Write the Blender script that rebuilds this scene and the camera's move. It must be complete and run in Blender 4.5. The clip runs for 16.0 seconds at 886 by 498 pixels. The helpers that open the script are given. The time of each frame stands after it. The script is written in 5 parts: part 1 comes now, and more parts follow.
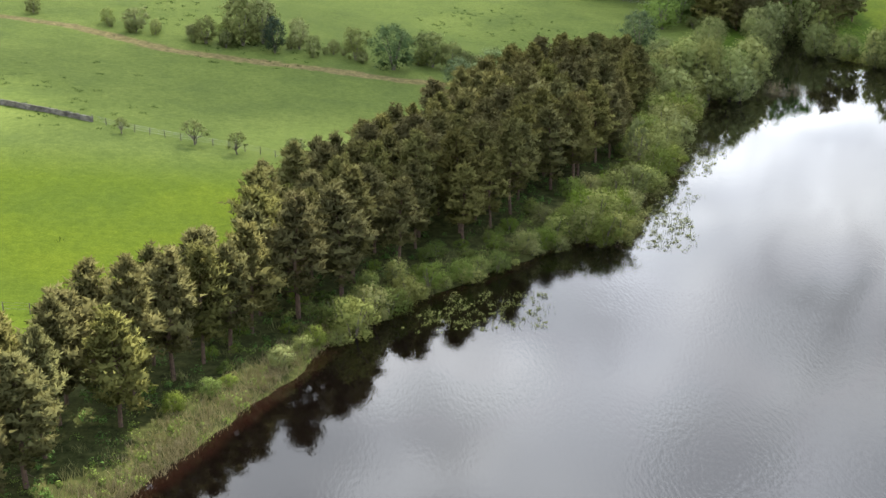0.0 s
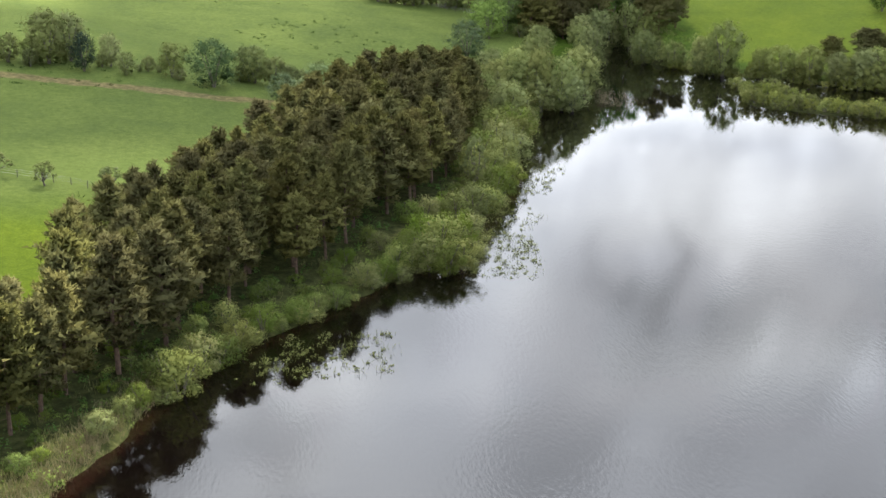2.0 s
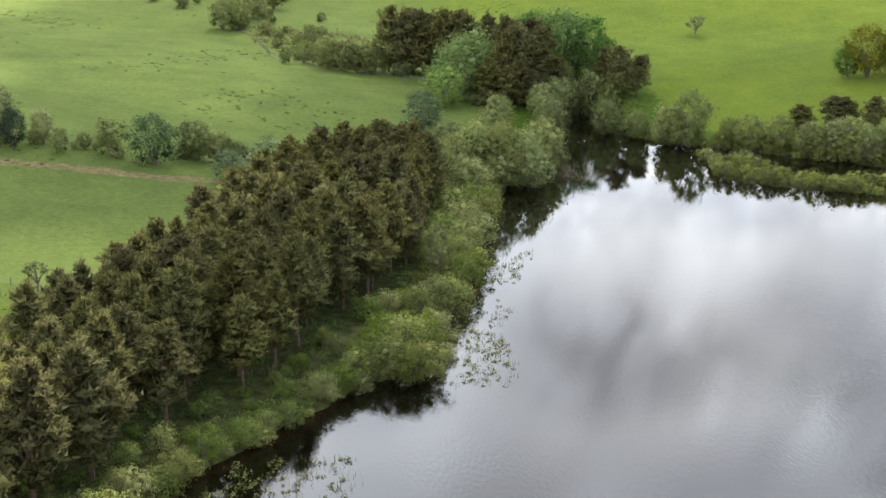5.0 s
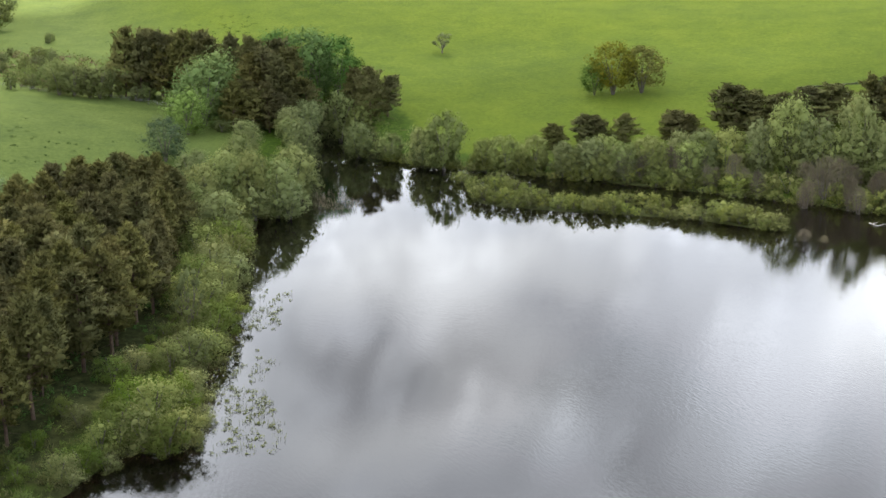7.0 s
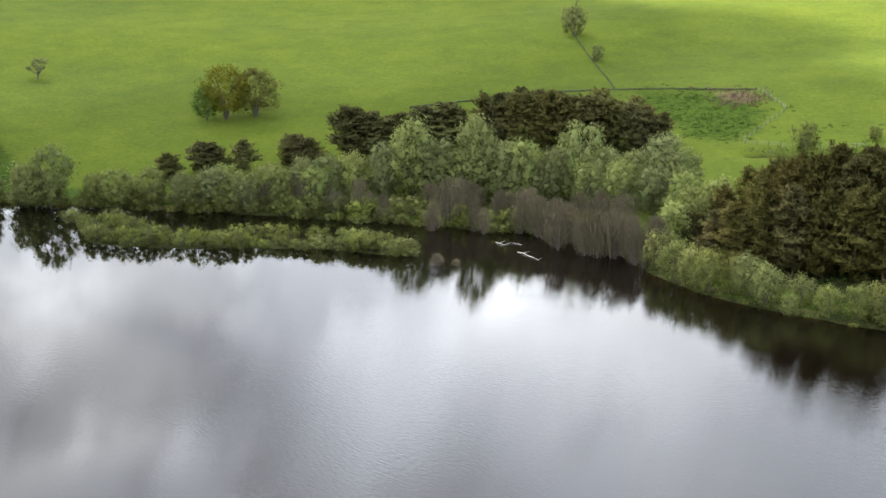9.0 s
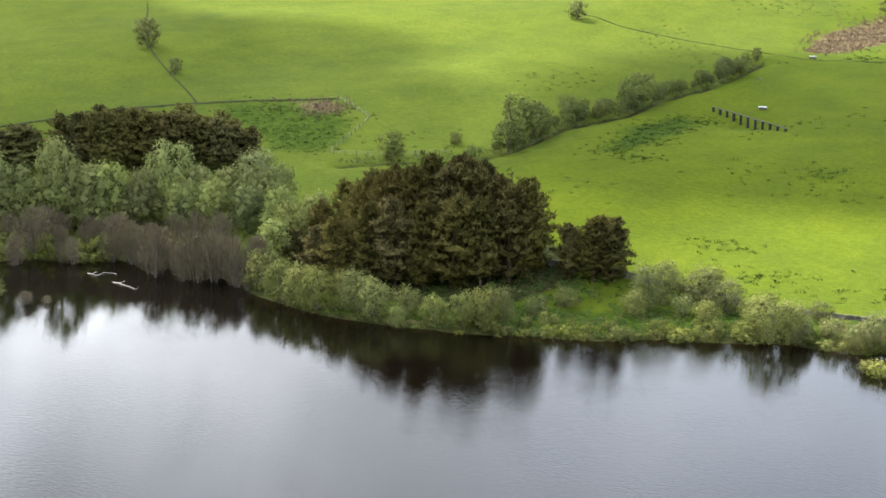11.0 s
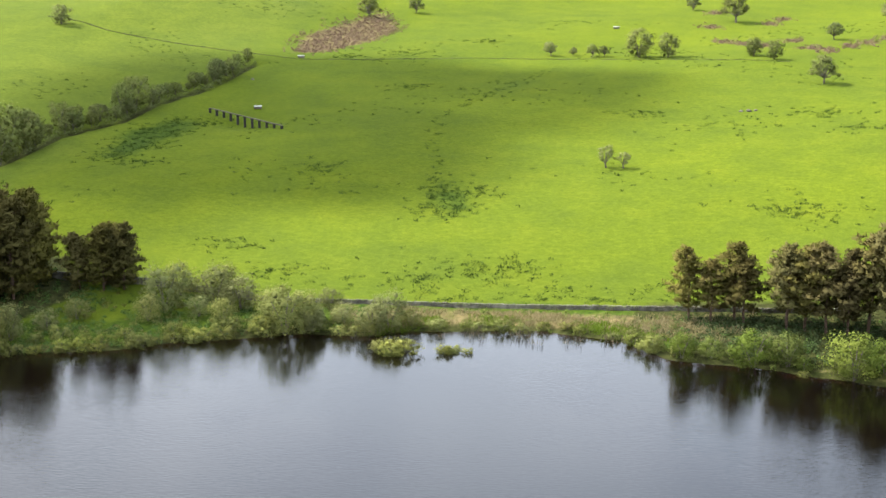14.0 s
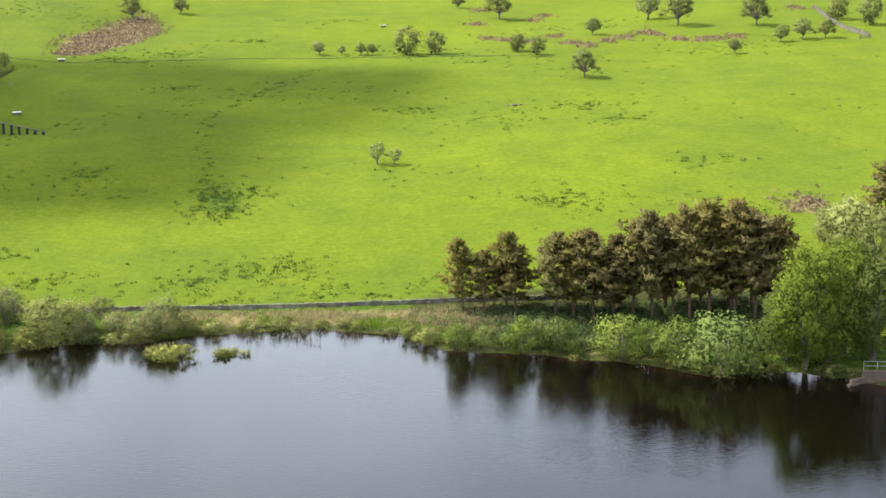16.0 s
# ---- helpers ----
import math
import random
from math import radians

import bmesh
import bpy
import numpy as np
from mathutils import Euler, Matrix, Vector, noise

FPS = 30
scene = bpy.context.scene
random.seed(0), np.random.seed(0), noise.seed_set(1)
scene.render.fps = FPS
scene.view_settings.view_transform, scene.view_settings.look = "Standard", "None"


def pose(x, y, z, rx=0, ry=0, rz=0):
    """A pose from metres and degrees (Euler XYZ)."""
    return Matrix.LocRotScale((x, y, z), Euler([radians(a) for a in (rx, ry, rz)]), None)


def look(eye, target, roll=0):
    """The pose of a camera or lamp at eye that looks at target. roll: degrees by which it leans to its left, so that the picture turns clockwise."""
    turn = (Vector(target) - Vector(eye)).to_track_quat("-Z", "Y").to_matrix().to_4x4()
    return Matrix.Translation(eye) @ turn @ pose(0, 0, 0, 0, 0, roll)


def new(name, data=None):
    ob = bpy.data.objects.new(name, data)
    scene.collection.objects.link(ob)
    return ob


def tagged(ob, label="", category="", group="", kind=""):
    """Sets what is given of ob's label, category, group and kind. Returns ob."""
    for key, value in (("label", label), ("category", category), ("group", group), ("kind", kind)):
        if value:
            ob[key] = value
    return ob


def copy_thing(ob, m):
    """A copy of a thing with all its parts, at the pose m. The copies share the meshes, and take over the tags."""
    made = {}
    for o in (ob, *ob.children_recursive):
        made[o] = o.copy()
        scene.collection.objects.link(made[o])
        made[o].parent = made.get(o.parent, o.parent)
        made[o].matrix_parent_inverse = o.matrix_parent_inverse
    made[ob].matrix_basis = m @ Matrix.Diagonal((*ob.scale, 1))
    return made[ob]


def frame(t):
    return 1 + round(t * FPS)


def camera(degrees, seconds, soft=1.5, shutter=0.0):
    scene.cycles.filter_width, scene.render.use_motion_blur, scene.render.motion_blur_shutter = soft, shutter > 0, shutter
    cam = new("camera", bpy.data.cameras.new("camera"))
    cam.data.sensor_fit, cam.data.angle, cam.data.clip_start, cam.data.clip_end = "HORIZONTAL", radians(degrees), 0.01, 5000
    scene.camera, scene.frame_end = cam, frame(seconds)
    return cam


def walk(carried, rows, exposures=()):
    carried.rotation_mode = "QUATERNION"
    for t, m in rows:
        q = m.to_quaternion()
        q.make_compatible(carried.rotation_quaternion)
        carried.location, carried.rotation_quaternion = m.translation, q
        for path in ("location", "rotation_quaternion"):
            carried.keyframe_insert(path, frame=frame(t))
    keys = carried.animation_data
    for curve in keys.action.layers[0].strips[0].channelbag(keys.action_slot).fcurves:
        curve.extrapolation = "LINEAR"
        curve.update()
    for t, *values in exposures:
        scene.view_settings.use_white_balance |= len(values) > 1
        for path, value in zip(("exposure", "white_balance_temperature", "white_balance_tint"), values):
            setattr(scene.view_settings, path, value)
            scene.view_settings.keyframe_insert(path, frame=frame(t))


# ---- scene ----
cam = camera(36.966, 16.0)
# seconds, x, y, z, heading (to the left of +y), pitch, roll
PATH = [
    (0.0, 57.28, -6.93, 46.93, 88.224, -16.327, -0.399),
    (0.5, 54.43, -7.09, 46.96, 86.046, -16.262, -0.303),
    (1.0, 51.6, -7.17, 47.04, 83.948, -16.2, -0.252),
    (1.5, 48.83, -7.27, 47.1, 81.737, -16.196, -0.211),
    (2.0, 45.99, -7.3, 47.11, 80.401, -16.171, -0.22),
    (2.5, 43.09, -7.24, 47.26, 79.316, -16.218, -0.233),
    (3.0, 40.27, -7.11, 47.3, 78.757, -16.173, -0.225),
    (5.3, 28.02, -5.8, 47.69, 77.708, -13.173, -0.287),
    (5.5, 26.83, -5.69, 47.68, 76.974, -13.144, -0.284),
    (6.0, 23.64, -5.13, 47.81, 74.497, -13.184, -0.213),
    (6.5, 20.51, -4.52, 48.03, 71.134, -13.197, -0.115),
    (7.0, 17.31, -3.85, 48.24, 66.988, -13.087, 0.059),
    (7.5, 14.18, -3.28, 48.27, 62.469, -12.903, 0.204),
    (8.0, 10.97, -2.56, 48.43, 58.123, -12.745, 0.353),
    (10.3, 1.51, 0.45, 50.63, 38.393, -12.222, 0.183),
    (10.5, 0.87, 0.65, 50.78, 36.46, -12.23, 0.236),
    (11.0, -0.21, 0.93, 50.88, 31.365, -12.163, 0.212),
    (11.5, -1.04, 1.02, 50.96, 26.83, -11.998, 0.21),
    (12.0, -1.31, 1.04, 50.71, 22.722, -11.928, 0.311),
    (12.5, -1.41, 0.87, 50.55, 19.891, -11.91, 0.319),
    (13.0, -1.14, 0.69, 50.44, 17.148, -11.901, 0.24),
    (13.5, -0.82, 0.56, 50.34, 13.483, -11.913, 0.127),
    (14.0, -0.7, 0.42, 50.27, 9.774, -11.931, 0.003),
    (14.5, -0.74, 0.21, 50.2, 7.135, -11.946, -0.071),
    (15.0, -0.5, 0.09, 50.16, 5.085, -11.949, -0.165),
    (15.5, -0.3, -0.03, 50.07, 2.726, -11.948, -0.264),
    (16.0, 0.0, 0.0, 49.99, 0.025, -11.959, -0.352),
]


def aim(x, y, z, heading, pitch, roll):
    h, p = radians(heading), radians(pitch)
    return look((x, y, z), (x - math.sin(h) * math.cos(p), y + math.cos(h) * math.cos(p), z + math.sin(p)), roll)

walk(cam, [(r[0], aim(*r[1:])) for r in PATH], exposures=[(0, 1.74), (6, 1.74), (8, 1.6), (10.5, 1.56), (16, 1.5)])

# ---- sky and sun ----
SUN_HEADING, SUN_UP = 72.0, 48.0
world = bpy.data.worlds.new("sky")
scene.world = world
world.use_nodes = True
wt = world.node_tree
wt.nodes.clear()


def wnode(kind, **values):
    n = wt.nodes.new(kind)
    for key, value in values.items():
        n.inputs[key].default_value = value
    return n


sky = wt.nodes.new("ShaderNodeTexSky")
sky.sky_type, sky.sun_disc = "NISHITA", False
sky.sun_elevation, sky.sun_rotation = radians(SUN_UP), radians(-SUN_HEADING)
sky.air_density, sky.dust_density, sky.ozone_density = 1.0, 2.0, 1.0
coord = wt.nodes.new("ShaderNodeTexCoord")
split = wt.nodes.new("ShaderNodeSeparateXYZ")
wt.links.new(coord.outputs["Generated"], split.inputs[0])
# a flat cloud layer: the direction over its height
lift = wt.nodes.new("ShaderNodeMath")
lift.operation, lift.inputs[1].default_value = "ADD", .12
wt.links.new(split.outputs["Z"], lift.inputs[0])
flat = wt.nodes.new("ShaderNodeVectorMath")
flat.operation = "DIVIDE"
wt.links.new(coord.outputs["Generated"], flat.inputs[0])
wt.links.new(lift.outputs[0], flat.inputs[1])
cover = wnode("ShaderNodeTexNoise", Scale=.75, Detail=7.0, Roughness=.55, Distortion=.3)
shade = wnode("ShaderNodeTexNoise", Scale=3.6, Detail=6.0, Roughness=.55, Distortion=.4)
drift = wt.nodes.new("ShaderNodeMapping")
drift.inputs["Location"].default_value = (-21.28, 24.48, 0)
drift.inputs["Scale"].default_value = (.45, .45, .45)
wt.links.new(flat.outputs[0], drift.inputs["Vector"])
wt.links.new(drift.outputs[0], cover.inputs["Vector"])
wt.links.new(drift.outputs[0], shade.inputs["Vector"])
cover_ramp, shade_ramp = wt.nodes.new("ShaderNodeValToRGB"), wt.nodes.new("ShaderNodeValToRGB")
cover_ramp.color_ramp.elements[0].position, cover_ramp.color_ramp.elements[1].position = .34, .50
shade_ramp.color_ramp.elements[0].position, shade_ramp.color_ramp.elements[1].position = .43, .62
shade_ramp.color_ramp.elements[0].color, shade_ramp.color_ramp.elements[1].color = (6.7, 7.1, 7.8, 1), (10.2, 10.6, 11.1, 1)
wt.links.new(cover.outputs["Fac"], cover_ramp.inputs[0])
wt.links.new(shade.outputs["Fac"], shade_ramp.inputs[0])
clouds = wt.nodes.new("ShaderNodeMix")
clouds.data_type = "RGBA"
wt.links.new(cover_ramp.outputs[0], clouds.inputs["Factor"])
wt.links.new(sky.outputs[0], clouds.inputs["A"])
wt.links.new(shade_ramp.outputs[0], clouds.inputs["B"])
# the clouds scatter more light towards the sun
toward = wt.nodes.new("ShaderNodeVectorMath")
toward.operation = "DOT_PRODUCT"
toward.inputs[1].default_value = (-math.sin(radians(SUN_HEADING)) * math.cos(radians(SUN_UP)), math.cos(radians(SUN_HEADING)) * math.cos(radians(SUN_UP)), math.sin(radians(SUN_UP)))
wt.links.new(coord.outputs["Generated"], toward.inputs[0])
glow = wt.nodes.new("ShaderNodeMapRange")
glow.interpolation_type = "SMOOTHSTEP"
for key, value in (("From Min", .35), ("From Max", 1.0), ("To Min", 1.0), ("To Max", 1.06)):
    glow.inputs[key].default_value = value
wt.links.new(toward.outputs["Value"], glow.inputs["Value"])
bright = wt.nodes.new("ShaderNodeVectorMath")
bright.operation = "SCALE"
north = wt.nodes.new("ShaderNodeVectorMath")
north.operation, north.inputs[1].default_value = "DOT_PRODUCT", (-.13, .93, .34)
wt.links.new(coord.outputs["Generated"], north.inputs[0])
clearing = wt.nodes.new("ShaderNodeMapRange")
clearing.interpolation_type = "SMOOTHSTEP"
for key, value in (("From Min", .88), ("From Max", 1.0), ("To Min", 0.0), ("To Max", .45)):
    clearing.inputs[key].default_value = value
wt.links.new(north.outputs["Value"], clearing.inputs["Value"])
bluer = wt.nodes.new("ShaderNodeMix")
bluer.data_type = "RGBA"
bluer.inputs["B"].default_value = (7.4, 8.9, 11.2, 1)
wt.links.new(clearing.outputs[0], bluer.inputs["Factor"])
wt.links.new(clouds.outputs["Result"], bluer.inputs["A"])
wt.links.new(bluer.outputs["Result"], bright.inputs[0])
# cloud banks mirrored in the water, and patches added to lighten or darken it: heading, height and half width in
# degrees, and how much they change the light
SKY_PATCHES = [(72, 10, 5, .1), (75, 14, 4.5, .14), (69, 12, 3.5, .1), (60, 11.5, 3.5, .14), (52, 12.2, 4, .08), (54.5, 16.6, 3.0, .26), (50.5, 15.2, 3.5, .12),
         (46, 14.2, 3.2, -.18), (47, 20, 7, .28), (38, 20, 7, .16), (65.5, 17, 9, -.4), (71, 20, 5.5, -.16), (60, 15.2, 3.2, -.1), (68, 27.5, 7, .6), (82, 26, 8, .5)]
stir = wnode("ShaderNodeTexNoise", Scale=7.0, Detail=5.0, Roughness=.6)
wt.links.new(coord.outputs["Generated"], stir.inputs["Vector"])
loose = wt.nodes.new("ShaderNodeVectorMath")
loose.operation, loose.inputs[1].default_value, loose.inputs[2].default_value = "MULTIPLY_ADD", (.09, .09, .055), (-.045, -.045, -.0275)
wt.links.new(stir.outputs["Color"], loose.inputs[0])
ragged = wt.nodes.new("ShaderNodeVectorMath")
wt.links.new(coord.outputs["Generated"], ragged.inputs[0])
wt.links.new(loose.outputs[0], ragged.inputs[1])
whole = glow.outputs[0]
for heading, up, half, gain in SKY_PATCHES:
    hd, el = radians(heading), radians(up)
    facing = wt.nodes.new("ShaderNodeVectorMath")
    facing.operation, facing.inputs[1].default_value = "DOT_PRODUCT", (-math.sin(hd) * math.cos(el), math.cos(hd) * math.cos(el), math.sin(el))
    wt.links.new(ragged.outputs[0], facing.inputs[0])
    lobe = wt.nodes.new("ShaderNodeMapRange")
    lobe.interpolation_type = "SMOOTHSTEP"
    for key, value in (("From Min", math.cos(radians(half * 1.35))), ("From Max", math.cos(radians(half * .35))), ("To Min", 0.0), ("To Max", gain)):
        lobe.inputs[key].default_value = value
    wt.links.new(facing.outputs["Value"], lobe.inputs["Value"])
    total = wt.nodes.new("ShaderNodeMath")
    wt.links.new(whole, total.inputs[0])
    wt.links.new(lobe.outputs[0], total.inputs[1])
    whole = total.outputs[0]
wt.links.new(whole, bright.inputs["Scale"])
back = wnode("ShaderNodeBackground", Strength=.112)
wt.links.new(bright.outputs[0], back.inputs["Color"])
wt.links.new(back.outputs[0], wt.nodes.new("ShaderNodeOutputWorld").inputs["Surface"])

sun = new("sun", bpy.data.lights.new("sun", "SUN"))
sun.data.energy, sun.data.angle, sun.data.color = 4.3, radians(.6), (1.0, .94, .80)
h = radians(SUN_HEADING)
sun.matrix_basis = look((-math.sin(h) * 10, math.cos(h) * 10, 10 * math.tan(radians(SUN_UP))), (0, 0, 0))

# ---- the lie of the land ----
SHORE = [(20, -52), (-10, -40), (-36.6, -28), (-49, -22.8), (-61, -17.7), (-70, -14), (-80, -8), (-89, .5), (-96, 6.5), (-105, 14),
         (-103, 20), (-115, 24.5), (-121, 25.5), (-139, 33), (-158, 39), (-176, 44), (-195, 50.5), (-212, 58), (-235, 70), (-250, 78),
         (-290, 92), (-314, 102), (-312, 108), (-266, 100.5), (-257, 101), (-240, 111.5), (-215, 133.5), (-195, 146), (-179, 156),
         (-160, 167), (-148, 168.5), (-128, 157), (-119, 153.5), (-101, 153.5), (-89, 157.3), (-74, 162), (-64, 169), (-50, 175)]
SHORE += [(-41, 174.5), (-36, 178.5), (-26, 180.8), (-17, 181.2), (-6.5, 179), (0, 171), (11, 168), (23, 165), (33, 159), (44, 159.5),
          (52, 157), (58, 146), (75, 135), (115, 100), (150, 30), (140, -60), (80, -85)]
ISLAND = [(-232, 106), (-206, 98), (-195, 107), (-186, 118), (-177, 128), (-167, 133), (-164, 139), (-170, 140), (-185, 129), (-205, 114)]


def away(px, py, poly):
    """Signed distance to a closed outline, positive outside."""
    px, py = np.asarray(px, float), np.asarray(py, float)
    best, inside = np.full(px.shape, 1e9), np.zeros(px.shape, bool)
    for (ax, ay), (bx, by) in zip(poly, poly[1:] + poly[:1]):
        dx, dy = bx - ax, by - ay
        k = np.clip(((px - ax) * dx + (py - ay) * dy) / (dx * dx + dy * dy), 0, 1)
        best = np.minimum(best, np.hypot(px - ax - k * dx, py - ay - k * dy))
        if ay != by:
            inside ^= ((ay > py) != (by > py)) & (px < dx * (py - ay) / dy + ax)
    return np.where(inside, -best, best)


def height(px, py):
    """The lie of the land: a shallow basin, a low bank, and pasture that climbs away from the water."""
    px, py = np.asarray(px, float), np.asarray(py, float)
    s = away(px, py, SHORE)
    s = s + .7 * np.sin(px * .31 + 1.3) * np.sin(py * .27) * np.exp(-(s / 9) ** 2)
    bank = .55 * (1 - np.exp(-np.maximum(s, 0) / 1.2)) + .05 * np.maximum(s, 0)
    far = np.maximum(away(px, py, SHORE[:18] + SHORE[25:]) - 14, 0)
    hill = 1 + .75 * np.clip((-110 - px) / 70, 0, 1) * np.clip((py - 60) / 50, 0, 1)
    rise = hill * (.062 * 300 * (1 - np.exp(-far / 300)) + .018 * far)
    roll = (1.3 * np.sin(px * .021 + 1) * np.cos(py * .017 + .5) + .5 * np.sin(px * .055 - py * .047)) * np.clip((s - 15) / 60, 0, 1)
    hollow = 1.5 * np.exp(-((px + 101) ** 2 + (py - 303) ** 2) / 60)
    land = bank + rise + roll - hollow
    z = np.where(s > 0, land, np.maximum(.28 * s, -3.5))
    isle = away(px, py, ISLAND)
    return np.maximum(z, np.clip(-isle * .25, -3.5, .35))


# x, y and height of the trees and bushes, place by place
PINE_EAST = [(2.8, 186.7, 11.1), (5.9, 186.1, 9.4), (9.1, 186.6, 11.6), (10.3, 184.9, 9.8), (16.1, 183, 12.4), (18.5, 182.7, 12.4),
    (21.2, 181.9, 12.8), (23.9, 181.1, 12.4), (26.8, 181.8, 14.5), (29.4, 180.8, 15.7), (32.3, 181.4, 14.9), (34.4, 180, 16.1), (37.3, 180.5, 16.6),
    (40.7, 179.8, 17), (43.4, 179.1, 15.4), (46, 180.1, 14.6), (36.8, 183.9, 15.2), (40.7, 183.6, 15.6), (43.9, 183.4, 14.4), (31.7, 184.8, 13.5),
    (71.9, 212.5, 12.9)]
PINE_POINT = [(-126.9, 169.3, 8.5), (-121.3, 167.7, 11.1), (-116.1, 168.2, 12.8), (-111.3, 169, 14), (-106.8, 170.2, 14.4), (-102.8, 172, 14.8),
    (-99.1, 174.3, 14.3), (-96.1, 177.9, 14.9), (-95, 181.4, 15.1), (-122, 175, 15.2), (-116.5, 175.1, 15.9), (-111.8, 176.4, 17.2),
    (-107.5, 177.9, 17.6), (-103.3, 179.8, 17.6), (-99.6, 182.5, 15.3), (-96.8, 185.9, 14.9), (-124.6, 182.1, 14.2), (-119.5, 183.2, 16),
    (-114.5, 184.1, 16.9), (-110, 185.7, 17.1), (-105.7, 187.6, 15.3), (-88.2, 183.7, 8.9), (-84.5, 184.2, 10.4), (-81.8, 185.5, 11),
    (-85.4, 189.1, 9.2), (-132.6, 170.7, 7.2), (-129.8, 175.5, 10.7), (-128.3, 180, 12.8), (-136.1, 179.1, 8.5)]
PINE_BACK = [(-226.7, 195.4, 7.2), (-222.1, 196, 7.2), (-214.1, 196.5, 12.1), (-209.9, 197.3, 12.7), (-206.8, 199.1, 13.2), (-203.7, 200.9, 13.2),
    (-200.1, 203, 13.5), (-196.1, 204.8, 13.1), (-193.2, 206.8, 12.7), (-190, 208.4, 12.4), (-187.1, 210.4, 12.4), (-183.8, 212, 11.7),
    (-181.2, 213.5, 10.1), (-180.7, 216, 8.7), (-212.4, 202.2, 10.9), (-206.1, 205.8, 12.2), (-198.7, 210.2, 11.4), (-192.5, 213.9, 10.7)]
PINE_NORTH = [(-233.7, 160, 7.1), (-226.6, 170.4, 11.9), (-225.6, 174.3, 10.1), (-224.7, 180.7, 8.7), (-223.6, 188, 9.3), (-220.8, 190.6, 9.6),
    (-245.3, 142.6, 6.5), (-243.3, 145.1, 6.5), (-239.4, 149.7, 6.7), (-244.5, 134.3, 6.1), (-235.6, 158.9, 5.8), (-232.7, 162.4, 5.8)]
PINE_WEST = [(-327.8, 54.3, 18), (-324.6, 57.5, 17.4), (-324.1, 62.8, 17.4), (-319, 67.8, 18.4), (-314.2, 72.8, 17.5), (-306.4, 76.9, 18.7),
    (-302.3, 80.4, 19.2), (-292.5, 81.4, 18.7), (-286.9, 82.7, 17.3), (-283.7, 71.2, 11.8), (-281.6, 74.9, 10.4), (-301, 106.5, 11.3),
    (-289.2, 106.9, 13.4), (-289.7, 111.6, 10.6), (-330.8, 68, 15.9), (-329.1, 73.9, 16.6), (-281, 79, 12), (-285, 84, 14), (-291, 77, 17), (-287, 90, 12)]
MAPLE_WEST = [(-300, 70.9, 14.3), (-302.8, 76.8, 11.5), (-279.5, 59.5, 9.2)]
OAK_WEST = [(-323.9, 94, 15.8), (-316.8, 99.9, 17.5), (-316.5, 107.7, 14.9), (-314.7, 102.4, 13.2), (-317.9, 113, 8.7), (-292.9, 91, 10.2)]
AUTUMN = [(-277.4, 168.4, 12.9)]
BROWN = [(-273.8, 174.6, 11.9)]
WILLOW_INLET = [(-223.4, 48.2, 10.1), (-212.7, 51.3, 12.4), (-207.9, 55.4, 13.3), (-207.7, 59.7, 12), (-224.6, 67.4, 11.5), (-196.2, 41.3, 10),
    (-189.1, 44.6, 9.3), (-207.6, 46.4, 10.5), (-257.3, 79.6, 9.1), (-228.7, 58.6, 12.7), (-276, 82, 8), (-281, 88, 9), (-268, 80, 7), (-262, 68, 8)]
WILLOW_NORTH = [(-265.3, 95, 8.4), (-258.1, 100, 6.6), (-243.3, 107, 12.5), (-248.5, 103.8, 9.1), (-239, 114.5, 6.4), (-234.7, 117.8, 7.6),
    (-229.8, 122.1, 8.1), (-224.4, 125.9, 7.4), (-221.2, 130.7, 8), (-215.7, 135.4, 7.4), (-210.9, 140.3, 8.5), (-205.3, 144.5, 8.5)]
WILLOW_BACK = [(-223.8, 130.4, 6), (-221.5, 134.5, 7.2), (-216.4, 140.9, 7.1), (-212.6, 146.8, 8.3), (-207.5, 148.9, 8.8), (-206.9, 154.1, 8.9),
    (-200.8, 158.2, 10.6), (-198.2, 163.3, 14.4), (-191.8, 165.5, 11.7), (-186.7, 170.7, 15.4), (-183.8, 173.3, 10.5), (-180.1, 177.3, 11),
    (-176.1, 180.9, 9.3), (-174.5, 186.9, 12.7), (-169.6, 189.6, 8.7), (-164.3, 191.7, 8.7), (-158.7, 193.3, 11.5), (-158.8, 199.5, 7.6),
    (-189.6, 168, 9.3), (-184, 177.8, 10)]
BARE = [(-186.5, 158.4, 7.6), (-180.5, 158.2, 8), (-175.1, 159.7, 8.4), (-174, 164, 8), (-171.4, 168.2, 7.5), (-161, 163.1, 10.2),
    (-158.6, 164.8, 10.2), (-161.8, 174, 7.4), (-145.5, 160.2, 7.9), (-141.1, 160.7, 8.1), (-135.7, 159.9, 7.5), (-133, 161.6, 8.4),
    (-170, 157.5, 6.2), (-165.6, 164.4, 9.3), (-154.8, 164.2, 8), (-147.9, 166.3, 7.9), (-143.1, 165.8, 8.3), (-178.1, 152.2, 5.2),
    (-170.5, 164.6, 7.4), (-181.2, 162.1, 7.6)]
BARE_EAST = [(-153.6, 159.5, 9.3), (-148.4, 160.4, 8.1), (-142.2, 161.3, 8), (-138.5, 162.7, 8.4), (-145.4, 167.4, 9.3), (-151, 167.8, 8.9)]
WILLOW_EAST = [(-161.5, 184.3, 11.3), (-155.3, 186.5, 10), (-147.1, 186.1, 10.9), (-166.7, 182.1, 10.2), (-156.9, 192.8, 11.4)]
